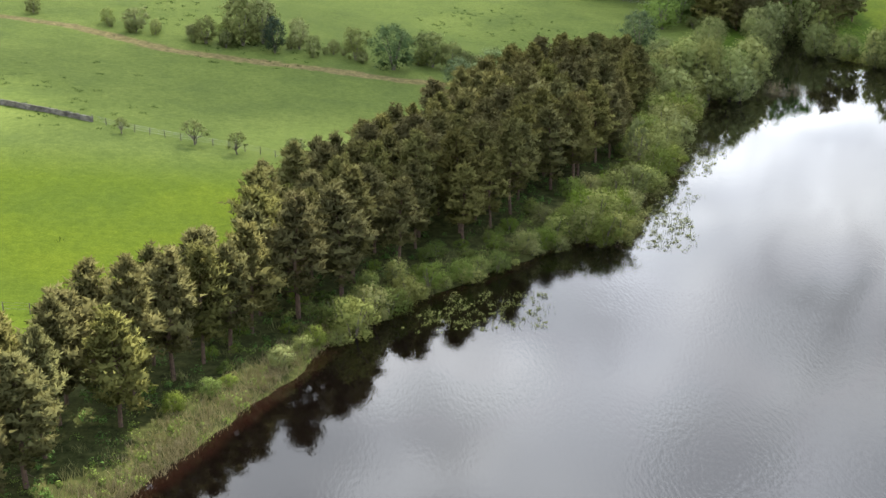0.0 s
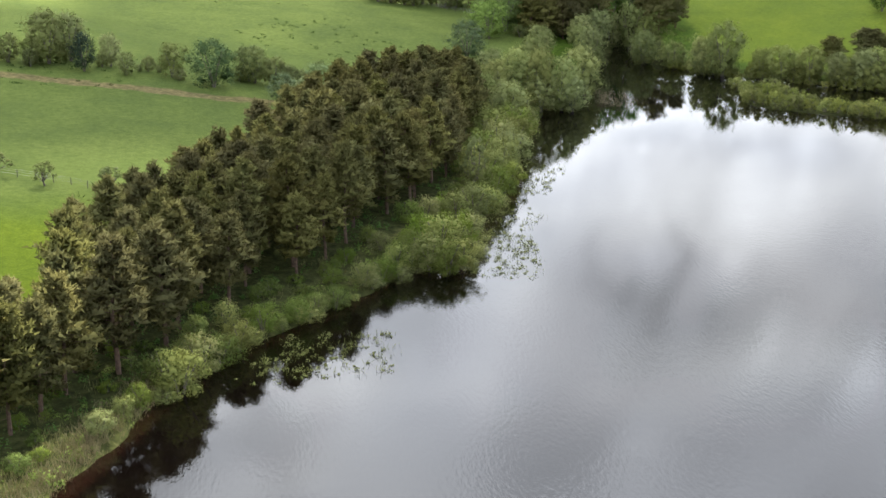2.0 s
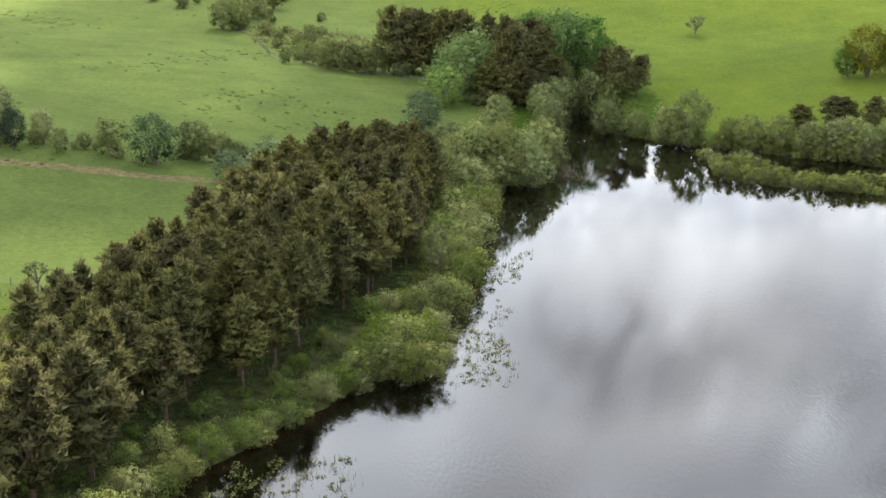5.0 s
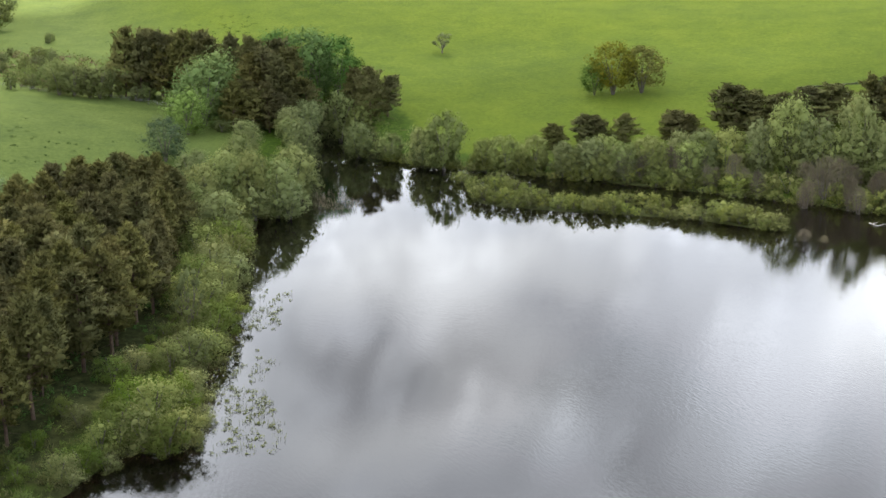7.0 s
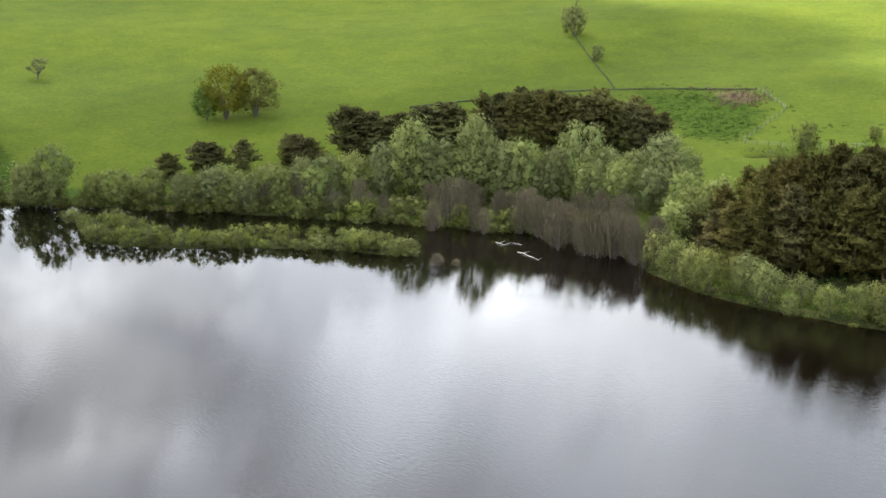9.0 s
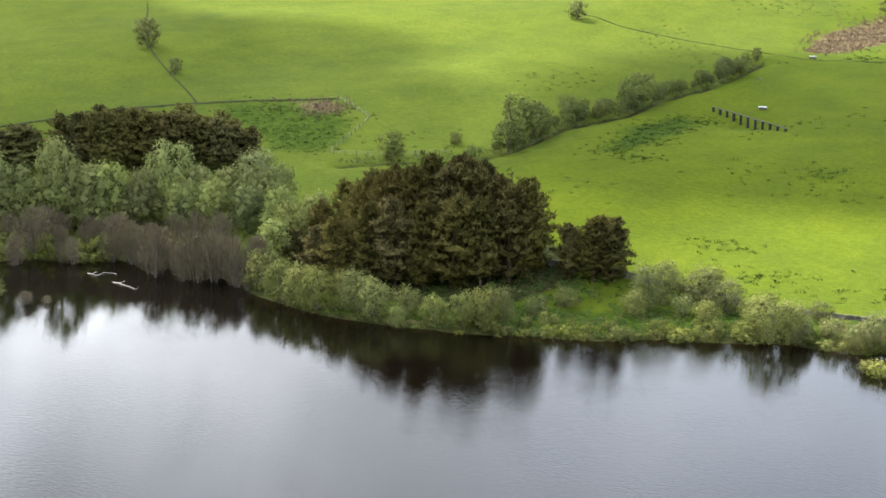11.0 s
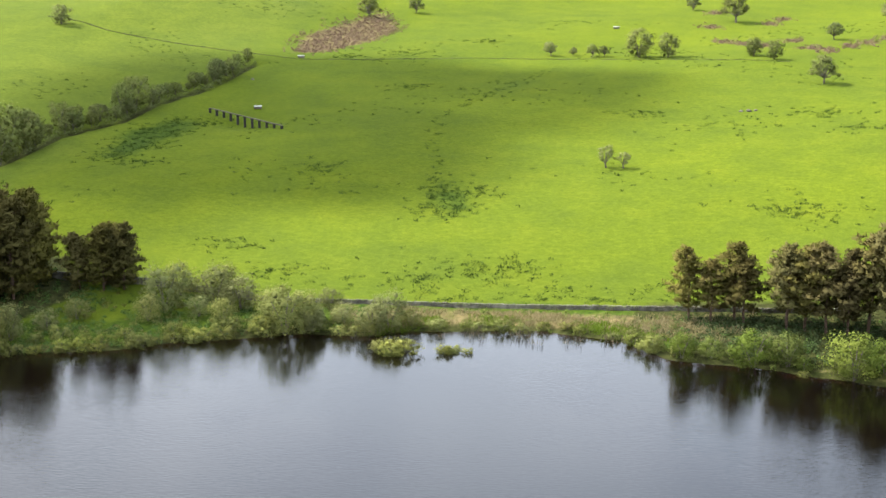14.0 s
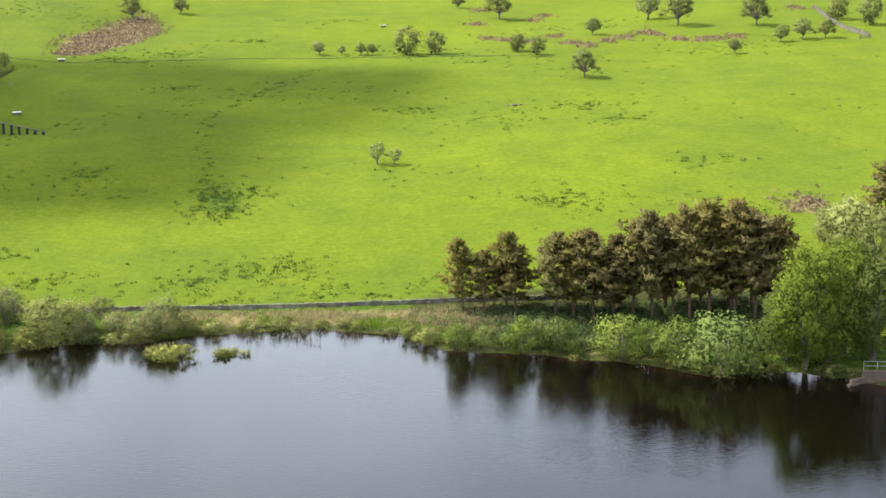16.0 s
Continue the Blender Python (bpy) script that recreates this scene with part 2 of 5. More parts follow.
SHRUB_POINT = [(-131, 159.9, 6.7), (-123.8, 156.4, 7.1), (-119.6, 155.2, 6.6), (-116, 154.7, 6.9), (-112.7, 155.9, 6), (-109.8, 156.1, 6.4),
    (-106, 154.9, 6.3), (-101, 153.7, 3.5), (-101.6, 157.2, 5), (-96.8, 157.2, 4.6), (-92.2, 157.5, 5.3), (-89.5, 159.1, 6.2), (-88.1, 161.7, 5)]
TALL_POINT = [(-135.4, 169.7, 9.7), (-134.1, 174.1, 12.2), (-134.8, 180.2, 12)]
SHRUB_EAST = [(-85.3, 166.8, 3.4), (-83.5, 172.4, 3.4), (-73, 179.3, 7.6), (-72.9, 185.7, 5.3), (-66.5, 183, 6.5), (-66.6, 186.9, 5.5),
    (-62, 181.8, 5.6), (-62.4, 174.4, 4.2), (-56.6, 179.1, 4.9), (-53.1, 174, 7.2), (-51.4, 178, 5), (-49.5, 175.1, 3.4), (-49.3, 184.5, 3.6),
    (-73.4, 174.1, 4.2), (-67.1, 177.7, 3.4)]
CONEBUSH = [(-43.2, 179.6, 3)]
SHRUB_BAY = [(1.8, 170.9, 3.5), (5.6, 170.8, 3.1), (10.8, 168.9, 5.2), (15.2, 168.7, 4.6), (17, 167.4, 1.9), (23, 165.1, 6.4), (26.9, 166.8, 4.6),
    (29.9, 163, 6.4), (34.9, 158.7, 8.3), (38.9, 159.4, 6.7)]
BROADLEAF = [(45.5, 160.4, 17.6), (51.3, 163.8, 17), (54.6, 162.1, 15.9), (48.8, 161.8, 13.8), (43.6, 162.7, 11.5)]
GREYWILLOW = [(63.6, 203.7, 10.6), (62.2, 208.4, 7.7), (66.5, 198.9, 10.3)]
HAWTHORN_FIELD = [(-11.5, 270.9, 4.5), (38, 355.3, 7.5), (48.6, 431.8, 5.7), (-94.9, 488.6, 5.9), (21, 487.2, 10.6), (71.5, 469.2, 9.3),
    (79, 449.7, 11), (104.6, 446, 10), (102.8, 408.1, 5.5), (110.6, 411.3, 6.7), (117.5, 411.5, 6), (85.3, 389, 4.3), (6, 519.2, 5.7),
    (-108.6, 471.9, 8.4)]
HEDGE_TOP = [(-37.2, 404, 4.4), (-30.5, 405.1, 2.7), (-24.4, 403.5, 3.9), (-20.9, 403.2, 3.5), (-10.7, 400.6, 9.6), (-2.2, 398.7, 7.8),
    (27.6, 390.2, 6), (22.2, 397.1, 6.1), (132.5, 451.6, 8.6), (138.5, 434.6, 10.3)]
STREAM = [(-139.9, 261.8, 11.7), (-136.9, 252.4, 7.8), (-138.3, 265.6, 9.2), (-138, 283.5, 6.9), (-135.9, 286.8, 5.6), (-133.3, 290.8, 5),
    (-131.6, 303.3, 7.9), (-130.2, 307.8, 8.8), (-124.2, 338, 3.9), (-122.7, 346.7, 6.4), (-119.9, 353, 4.9), (-154.2, 232.9, 7.6),
    (-150.2, 251.9, 3.6), (-139.6, 270.7, 8)]
FARBUSH = [(-185, 384.4, 6.7), (-274.3, 286.4, 9.5), (-248.2, 269.1, 5.1), (-287.2, 299.2, 5.4)]
HEDGE_WEST = [(-141.5, -49.3, 2.7), (-138.7, -37.9, 4.1), (-135.3, -31.2, 3.6), (-133.5, -22.4, 4.1)]
LINE_WEST = [(-230.3, -84.8, 3.9), (-224.8, -68.3, 3.8), (-218.9, -61.3, 5.6), (-217.1, -57, 3.7), (-212.6, -46.1, 6.2), (-213, -38.8, 11.4),
    (-216.4, -35.1, 10.6), (-214, -27.5, 6.9), (-208, -24.3, 4.9), (-212.3, -20.5, 3.3), (-209.3, -15.9, 7.3), (-211.1, -0.5, 7.8), (-210.8, 5.2, 5),
    (-214.8, -49.2, 3.6), (-210.1, -41.8, 4.1), (-210.2, 7.5, 4.1)]
CONIFER = [(-209, -32, 7.5)]
RHODO = [(-204.2, -8.3, 9.7), (-253, 49, 9.8), (-196, 4, 6)]
WHITE = [(-192.2, 8.1, 5.3), (-207.2, 11.8, 5.3)]
SCRUB_WEST = [(-390.6, 16.9, 11.2), (-413.3, 25.4, 10.5), (-435, 1.4, 6), (-325.8, 37.5, 9.6), (-323.8, 44.6, 8.9), (-326.9, 50.4, 7.8),
    (-412.8, 46, 3.8), (-221.1, -16.7, 4.3), (-212.3, -1.5, 7.8), (-211, 3.2, 6.2), (-209.8, 6.5, 4.7), (-210.6, 8.9, 4.2), (-227.7, 13.3, 3.3)]
SHORE_WEST = [(-70.8, -12.2, 4.8), (-72.9, -13.8, 3.6), (-76.1, -10.3, 4.3), (-77.8, -8.5, 3.7), (-81.5, -6.7, 3.8), (-85.8, -4.1, 3.3),
    (-87, -7.9, 3), (-88.7, -0.1, 3), (-91.2, 2, 2.7), (-93.2, 4.2, 2.8), (-99.2, 8.1, 3.2), (-101.6, 10.5, 2.9), (-105, 12.6, 3.7),
    (-106.9, 14.7, 4.5), (-105, 16.6, 4.5), (-103.6, 18.6, 4.8), (-104.8, 20.6, 4.1), (-112.5, 16.9, 4.6), (-110.1, 18.8, 5.4), (-113.3, 21.5, 4.7),
    (-117, 23.7, 4), (-68.5, -15.9, 2.3), (-79, -11.6, 2.5), (-124.5, 16.9, 3.3), (-126.2, 19.5, 3.3), (-107.4, 6.7, 2.2), (-111.6, 11.5, 2.7),
    (-115.4, 10.4, 2.3)]
SHORE_REACH = [(-127.6, 26.3, 5.1), (-125.5, 23.5, 4.2), (-130.8, 28.5, 4.3), (-137.1, 31.4, 5.3), (-139.1, 29.1, 5.4), (-146.9, 32.3, 5.6),
    (-151.9, 35.5, 6.7), (-159.2, 33.6, 5.9), (-164.6, 37.5, 7), (-162.5, 39.5, 6), (-176.4, 38.7, 6.3), (-177.6, 42.6, 6.9), (-190.7, 46.8, 6.7),
    (-189.5, 43.3, 6.7), (-189.1, 40, 5.6), (-145.6, 35.2, 4.6), (-150.8, 30.7, 5.7), (-172.9, 42.6, 5.8)]
LOW_BAY = [(-36.1, 167.5, 3.5), (-37.9, 168.7, 2.7), (-35.1, 169.3, 3), (-29.7, 169.3, 2.5), (-27.5, 169.6, 2.3), (-40.9, 176.1, 4.5),
    (-39, 178.1, 5.8), (-49.5, 176.1, 3.7), (-45.7, 178.2, 3.3), (-36.2, 179.7, 2.9), (-2, 173.4, 2.8), (13.3, 173.2, 3.1)]
LONE = [(-349, 151.4, 6.4)]

# ---- materials ----
def material(name, rough=.8, spec=.3):
    m = bpy.data.materials.new(name)
    m.use_nodes = True
    b = m.node_tree.nodes["Principled BSDF"]
    b.inputs["Roughness"].default_value = rough
    b.inputs["Specular IOR Level"].default_value = spec
    return m, m.node_tree, b


def noise_tex(nt, scale, detail=4.0, rough=.55, vector=None):
    n = nt.nodes.new("ShaderNodeTexNoise")
    n.inputs["Scale"].default_value, n.inputs["Detail"].default_value, n.inputs["Roughness"].default_value = scale, detail, rough
    if vector:
        nt.links.new(vector, n.inputs["Vector"])
    return n


def ramp(nt, value, *stops):
    r = nt.nodes.new("ShaderNodeValToRGB")
    while len(r.color_ramp.elements) < len(stops):
        r.color_ramp.elements.new(.5)
    for e, (at, colour) in zip(r.color_ramp.elements, stops):
        e.position, e.color = at, (*colour, 1)
    nt.links.new(value, r.inputs[0])
    return r.outputs[0]


def mix(nt, factor, a, b, how="MIX"):
    m = nt.nodes.new("ShaderNodeMix")
    m.data_type, m.blend_type = "RGBA", how
    for key, value in (("Factor", factor), ("A", a), ("B", b)):
        socket = [s for s in m.inputs if s.name == key and (key == "Factor" and s.type == "VALUE" or s.type == "RGBA")][0]
        if isinstance(value, (int, float)):
            socket.default_value = value
        elif isinstance(value, tuple):
            socket.default_value = (*value, 1)
        else:
            nt.links.new(value, socket)
    return [s for s in m.outputs if s.type == "RGBA"][0]


def bump(nt, b, value, strength, distance):
    n = nt.nodes.new("ShaderNodeBump")
    n.inputs["Strength"].default_value, n.inputs["Distance"].default_value = strength, distance
    nt.links.new(value, n.inputs["Height"])
    nt.links.new(n.outputs[0], b.inputs["Normal"])


def position(nt):
    return nt.nodes.new("ShaderNodeNewGeometry").outputs["Position"]


def foliage(name, dark, mid, light, rough=.6, clear=.25):
    """Leaves: each leaf and each tree a little different, some light let through."""
    m, nt, b = material(name, max(rough, .85), .04)
    geo, info = nt.nodes.new("ShaderNodeNewGeometry"), nt.nodes.new("ShaderNodeObjectInfo")
    less, more = (tuple((a + 2.4 * b) / 3.4 for a, b in zip(c, mid)) for c in (dark, light))
    leaf = ramp(nt, geo.outputs["Random Per Island"], (0, less), (.5, mid), (1, more))
    tree = nt.nodes.new("ShaderNodeHueSaturation")
    for key, low, high in (("Hue", .488, .510), ("Saturation", .92, 1.1), ("Value", .76, 1.32)):
        spread = nt.nodes.new("ShaderNodeMapRange")
        spread.inputs["To Min"].default_value, spread.inputs["To Max"].default_value = low, high
        turned = nt.nodes.new("ShaderNodeMath")
        turned.operation = "FRACT"
        times = nt.nodes.new("ShaderNodeMath")
        times.operation, times.inputs[1].default_value = "MULTIPLY", {"Hue": 7.3, "Saturation": 3.1, "Value": 1.0}[key]
        nt.links.new(info.outputs["Random"], times.inputs[0])
        nt.links.new(times.outputs[0], turned.inputs[0])
        nt.links.new(turned.outputs[0], spread.inputs["Value"])
        nt.links.new(spread.outputs[0], tree.inputs[key])
    clump = noise_tex(nt, .55, 3.0, .6, geo.outputs["Position"])
    patch = mix(nt, .25, leaf, ramp(nt, clump.outputs["Fac"], (.3, dark), (.7, light)))
    nt.links.new(patch, tree.inputs["Color"])
    nt.links.new(tree.outputs[0], b.inputs["Base Color"])
    thin = nt.nodes.new("ShaderNodeBsdfTranslucent")
    nt.links.new(tree.outputs[0], thin.inputs["Color"])
    both = nt.nodes.new("ShaderNodeMixShader")
    both.inputs[0].default_value = clear
    nt.links.new(b.outputs[0], both.inputs[1])
    nt.links.new(thin.outputs[0], both.inputs[2])
    nt.links.new(both.outputs[0], nt.nodes["Material Output"].inputs["Surface"])
    return m


def bark(name, dark, light):
    m, nt, b = material(name, .9, .2)
    tex = noise_tex(nt, 3.0, 6.0, .65, position(nt))
    nt.links.new(ramp(nt, tex.outputs["Fac"], (.3, dark), (.7, light)), b.inputs["Base Color"])
    bump(nt, b, tex.outputs["Fac"], .6, .05)
    return m


def zone(nt, name, breakup, scale):
    """How much of a kind of ground lies here, with a ragged edge."""
    a = nt.nodes.new("ShaderNodeAttribute")
    a.attribute_name = name
    ragged = noise_tex(nt, scale, 5, .65, position(nt))
    add = nt.nodes.new("ShaderNodeMath")
    add.operation = "MULTIPLY_ADD"
    add.inputs[1].default_value, add.inputs[2].default_value = breakup, -breakup / 2
    nt.links.new(ragged.outputs["Fac"], add.inputs[0])
    both = nt.nodes.new("ShaderNodeMath")
    nt.links.new(a.outputs["Fac"], both.inputs[0])
    nt.links.new(add.outputs[0], both.inputs[1])
    cut = nt.nodes.new("ShaderNodeMapRange")
    cut.interpolation_type = "SMOOTHSTEP"
    cut.inputs["From Min"].default_value, cut.inputs["From Max"].default_value = .3, .7
    nt.links.new(both.outputs[0], cut.inputs["Value"])
    return cut.outputs[0]


def grass_material():
    m, nt, b = material("pasture", 1.0, .02)
    p = position(nt)
    wide, mid, fine, tiny = noise_tex(nt, .011, 4, .5, p), noise_tex(nt, .085, 6, .62, p), noise_tex(nt, .9, 6, .7, p), noise_tex(nt, 4.5, 4, .7, p)
    sward = ramp(nt, mid.outputs["Fac"], (.3, (.065, .097, .013)), (.5, (.090, .125, .011)), (.7, (.118, .147, .012)))
    olive = ramp(nt, wide.outputs["Fac"], (.35, (.062, .091, .016)), (.65, (.112, .144, .011)))
    colour = mix(nt, .45, sward, olive)
    # greyer pasture to the west, with distance haze put into its colour
    hazy_grass = ramp(nt, mid.outputs["Fac"], (.3, (.070, .096, .028)), (.5, (.087, .115, .031)), (.7, (.103, .131, .036)))
    field = nt.nodes.new("ShaderNodeAttribute")
    field.attribute_name = "pale_haze"
    colour = mix(nt, field.outputs["Fac"], colour, hazy_grass)
    straw = ramp(nt, fine.outputs["Fac"], (.3, (.085, .075, .034)), (.7, (.18, .145, .075)))
    soil_shade = ramp(nt, fine.outputs["Fac"], (.3, (.022, .022, .010)), (.55, (.045, .052, .018)), (.75, (.075, .065, .03)))
    rushy = ramp(nt, fine.outputs["Fac"], (.35, (.030, .055, .010)), (.6, (.058, .092, .012)), (.75, (.088, .115, .022)))
    colour = mix(nt, zone(nt, "rushy", .9, .12), colour, rushy)
    colour = mix(nt, zone(nt, "dry", .9, .35), colour, straw)
    colour = mix(nt, zone(nt, "soil_shade", .7, .4), colour, soil_shade)
    blades = ramp(nt, fine.outputs["Fac"], (.3, (.66, .70, .62)), (.65, (1.12, 1.09, 1.05)))
    speck = ramp(nt, tiny.outputs["Fac"], (.35, (.68, .72, .66)), (.62, (1.16, 1.14, 1.08)))
    nt.links.new(mix(nt, .7, mix(nt, .75, colour, blades, "MULTIPLY"), speck, "MULTIPLY"), b.inputs["Base Color"])
    bump(nt, b, fine.outputs["Fac"], .6, .2)
    return m


def water_material():
    m, nt, b = material("peaty water", .025, .5)
    b.inputs["IOR"].default_value = 1.333
    p = position(nt)
    shoal = zone(nt, "shallow", .5, .2)
    nt.links.new(mix(nt, shoal, (.0018, .0012, .001), (.007, .003, .002)), b.inputs["Base Color"])
    stretch = nt.nodes.new("ShaderNodeMapping")
    stretch.inputs["Rotation"].default_value = (0, 0, radians(-20))
    stretch.inputs["Scale"].default_value = (.55, 1.7, 1.0)
    nt.links.new(p, stretch.inputs["Vector"])
    ripple, chop, swell = noise_tex(nt, 1.9, 2, .5, stretch.outputs[0]), noise_tex(nt, 4.6, 2, .5, stretch.outputs[0]), noise_tex(nt, .022, 4, .6, p)
    waves = nt.nodes.new("ShaderNodeMath")
    waves.operation, waves.inputs[1].default_value = "MULTIPLY_ADD", .22
    nt.links.new(chop.outputs["Fac"], waves.inputs[0])
    nt.links.new(ripple.outputs["Fac"], waves.inputs[2])
    breeze = ramp(nt, swell.outputs["Fac"], (.38, (.4, .4, .4)), (.52, (.8, .8, .8)), (.62, (1.5, 1.5, 1.5)))
    # the wooded western arm lies sheltered
    where = nt.nodes.new("ShaderNodeSeparateXYZ")
    nt.links.new(p, where.inputs[0])
    open_water = nt.nodes.new("ShaderNodeMapRange")
    for key, value in (("From Min", -195), ("From Max", -70), ("To Min", .22), ("To Max", 1.0)):
        open_water.inputs[key].default_value = value
    nt.links.new(where.outputs["X"], open_water.inputs["Value"])
    force = nt.nodes.new("ShaderNodeMath")
    force.operation = "MULTIPLY"
    nt.links.new(breeze, force.inputs[0])
    nt.links.new(open_water.outputs[0], force.inputs[1])
    # the wind ruffles the northern bay most
    windward = nt.nodes.new("ShaderNodeMapRange")
    windward.interpolation_type = "SMOOTHSTEP"
    for key, value in (("From Min", 70), ("From Max", 150), ("To Min", 1.0), ("To Max", 1.9)):
        windward.inputs[key].default_value = value
    nt.links.new(where.outputs["Y"], windward.inputs["Value"])
    stronger = nt.nodes.new("ShaderNodeMath")
    stronger.operation = "MULTIPLY"
    nt.links.new(force.outputs[0], stronger.inputs[0])
    nt.links.new(windward.outputs[0], stronger.inputs[1])
    n = nt.nodes.new("ShaderNodeBump")
    n.inputs["Distance"].default_value = .0115
    nt.links.new(stronger.outputs[0], n.inputs["Strength"])
    nt.links.new(waves.outputs[0], n.inputs["Height"])
    nt.links.new(n.outputs[0], b.inputs["Normal"])
    return m


PASTURE, WATER = grass_material(), water_material()
PINE = foliage("pine needles", (.068, .069, .025), (.114, .110, .039), (.168, .156, .057), .75, .3)
DARKPINE = foliage("dark pine needles", (.060, .057, .020), (.100, .092, .031), (.155, .136, .046), .75, .3)
RUSSET = foliage("russet pine needles", (.068, .064, .022), (.110, .099, .034), (.165, .142, .052), .75, .3)
WILLOW = foliage("willow leaves", (.108, .131, .044), (.184, .208, .072), (.265, .282, .116), .65, .3)
SHRUB = foliage("shrub leaves", (.056, .086, .016), (.106, .143, .029), (.175, .206, .055), .65, .28)
OAK = foliage("broad dark leaves", (.036, .078, .018), (.072, .130, .030), (.12, .185, .050), .55, .2)
MINT = foliage("pale mint leaves", (.080, .122, .028), (.155, .218, .058), (.27, .34, .13), .6, .2)
BLOSSOM = foliage("leaves with pale blossom", (.026, .052, .018), (.046, .080, .030), (.31, .37, .18), .6, .2)
THORN = foliage("hawthorn leaves", (.066, .084, .027), (.127, .148, .048), (.205, .22, .085), .6, .22)
YEW = foliage("dark evergreen leaves", (.016, .026, .016), (.028, .043, .024), (.045, .064, .034), .7, .1)
MAY = foliage("white may blossom over leaves", (.10, .14, .05), (.20, .255, .11), (.36, .41, .22), .7, .2)
AMBER = foliage("young amber leaves", (.060, .072, .014), (.115, .110, .02), (.19, .15, .035), .6, .25)
TWIG = foliage("bare grey-brown twigs", (.074, .063, .040), (.120, .102, .065), (.185, .158, .105), .8, .0)
REED = foliage("reed blades", (.055, .065, .02), (.115, .12, .04), (.22, .195, .085), .7, .2)
# leaf colour darkened to carry the shade beneath the bay pines
SHADED_BRAMBLE = foliage("bramble leaves darkened for shade", (.020, .034, .012), (.037, .058, .018), (.062, .086, .030), .8, .15)
RUSH = foliage("rush tufts", (.020, .040, .008), (.038, .068, .012), (.07, .10, .022), .7, .15)
BRACKEN = foliage("dead bracken", (.080, .055, .034), (.165, .115, .074), (.26, .19, .13), .85, .1)
OLIVE = foliage("olive willow scrub", (.098, .116, .028), (.165, .182, .050), (.235, .25, .085), .6, .28)
SAGE = foliage("pale willow leaves", (.096, .113, .034), (.168, .186, .062), (.26, .268, .108), .65, .3)
STRAW = foliage("dry straw grass", (.12, .10, .05), (.21, .175, .09), (.33, .28, .16), .9, .15)
BARK, PALE_BARK = bark("pine bark", (.045, .030, .022), (.13, .085, .06)), bark("grey bark", (.06, .052, .042), (.17, .15, .125))




def stone_material():
    m, nt, b = material("weathered gritstone", .9, .2)
    p = position(nt)
    big, small = noise_tex(nt, .8, 5, .6, p), noise_tex(nt, 7, 5, .7, p)
    colour = ramp(nt, big.outputs["Fac"], (.3, (.06, .056, .046)), (.5, (.135, .125, .105)), (.7, (.25, .235, .20)))
    nt.links.new(mix(nt, .6, colour, ramp(nt, small.outputs["Fac"], (.3, (.5, .5, .48)), (.7, (1.1, 1.1, 1.05))), "MULTIPLY"), b.inputs["Base Color"])
    bump(nt, b, small.outputs["Fac"], .7, .06)
    return m


def plain(name, dark, light, rough=.8, scale=4.0, spec=.3):
    m, nt, b = material(name, rough, spec)
    tex = noise_tex(nt, scale, 6, .65, position(nt))
    nt.links.new(ramp(nt, tex.outputs["Fac"], (.3, dark), (.7, light)), b.inputs["Base Color"])
    bump(nt, b, tex.outputs["Fac"], .3, .02)
    return m


STONE = stone_material()
MOSSY = plain("mossy dark stone", (.048, .060, .022), (.105, .112, .055), .95, 1.2)
PIER = plain("dark weathered stone", (.012, .012, .010), (.034, .032, .028), .9, 2)
TIMBER = plain("weathered timber", (.06, .05, .042), (.16, .14, .12), .9, 6)
DRIFTWOOD = plain("bleached driftwood", (.28, .26, .23), (.52, .49, .44), .85, 5)
CONCRETE = plain("brown stained concrete", (.055, .042, .034), (.115, .088, .070), .85, 2)
METAL = plain("dull galvanised metal", (.22, .22, .22), (.4, .4, .4), .5, 3, .5)
SHEET = plain("pale painted sheet metal", (.5, .5, .48), (.75, .75, .72), .5, 2, .5)


def shade_cloud_material(name, clear):
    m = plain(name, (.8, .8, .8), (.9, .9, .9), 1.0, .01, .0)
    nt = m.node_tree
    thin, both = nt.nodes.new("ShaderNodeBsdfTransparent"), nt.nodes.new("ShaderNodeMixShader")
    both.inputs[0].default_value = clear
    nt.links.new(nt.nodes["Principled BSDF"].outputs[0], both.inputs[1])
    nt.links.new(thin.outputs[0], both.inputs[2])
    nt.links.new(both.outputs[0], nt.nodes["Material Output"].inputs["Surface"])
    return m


# unseen clouds added only for shade: how much sun each lets through
SHADE_CLOUD, SHADE_VEIL, SHADE_THICK = shade_cloud_material("cloud", .57), shade_cloud_material("shading cloud veil", .62), shade_cloud_material("thick shading cloud", .46)
# ---- building blocks ----
def mesh(name, verts, faces, mat, smooth=False):
    me = bpy.data.meshes.new(name)
    me.from_pydata(np.asarray(verts).tolist(), [], [f if isinstance(f, list) else np.asarray(f).tolist() for f in faces])
    me.materials.append(mat)
    if smooth:
        me.polygons.foreach_set("use_smooth", np.ones(len(me.polygons), bool))
    return me


def part(name, me, parent, label=""):
    ob = new(name, me)
    ob.parent = parent
    return tagged(ob, label)


def ball(level):
    bm = bmesh.new()
    bmesh.ops.create_icosphere(bm, subdivisions=level, radius=1.0)
    out = np.array([v.co[:] for v in bm.verts]), np.array([[v.index for v in f.verts] for f in bm.faces])
    bm.free()
    return out


BALL, BALL_FACES = ball(1)
SEED = np.array([(1, 0, 0), (-1, 0, 0), (0, 1, 0), (0, -1, 0), (0, 0, 1), (0, 0, -1)], float)
KERNEL = np.array([(1, 0, -.4), (-.5, .87, -.4), (-.5, -.87, -.4), (0, 0, 1)])
KERNEL_FACES = np.array([(0, 1, 3), (1, 2, 3), (2, 0, 3), (0, 2, 1)])
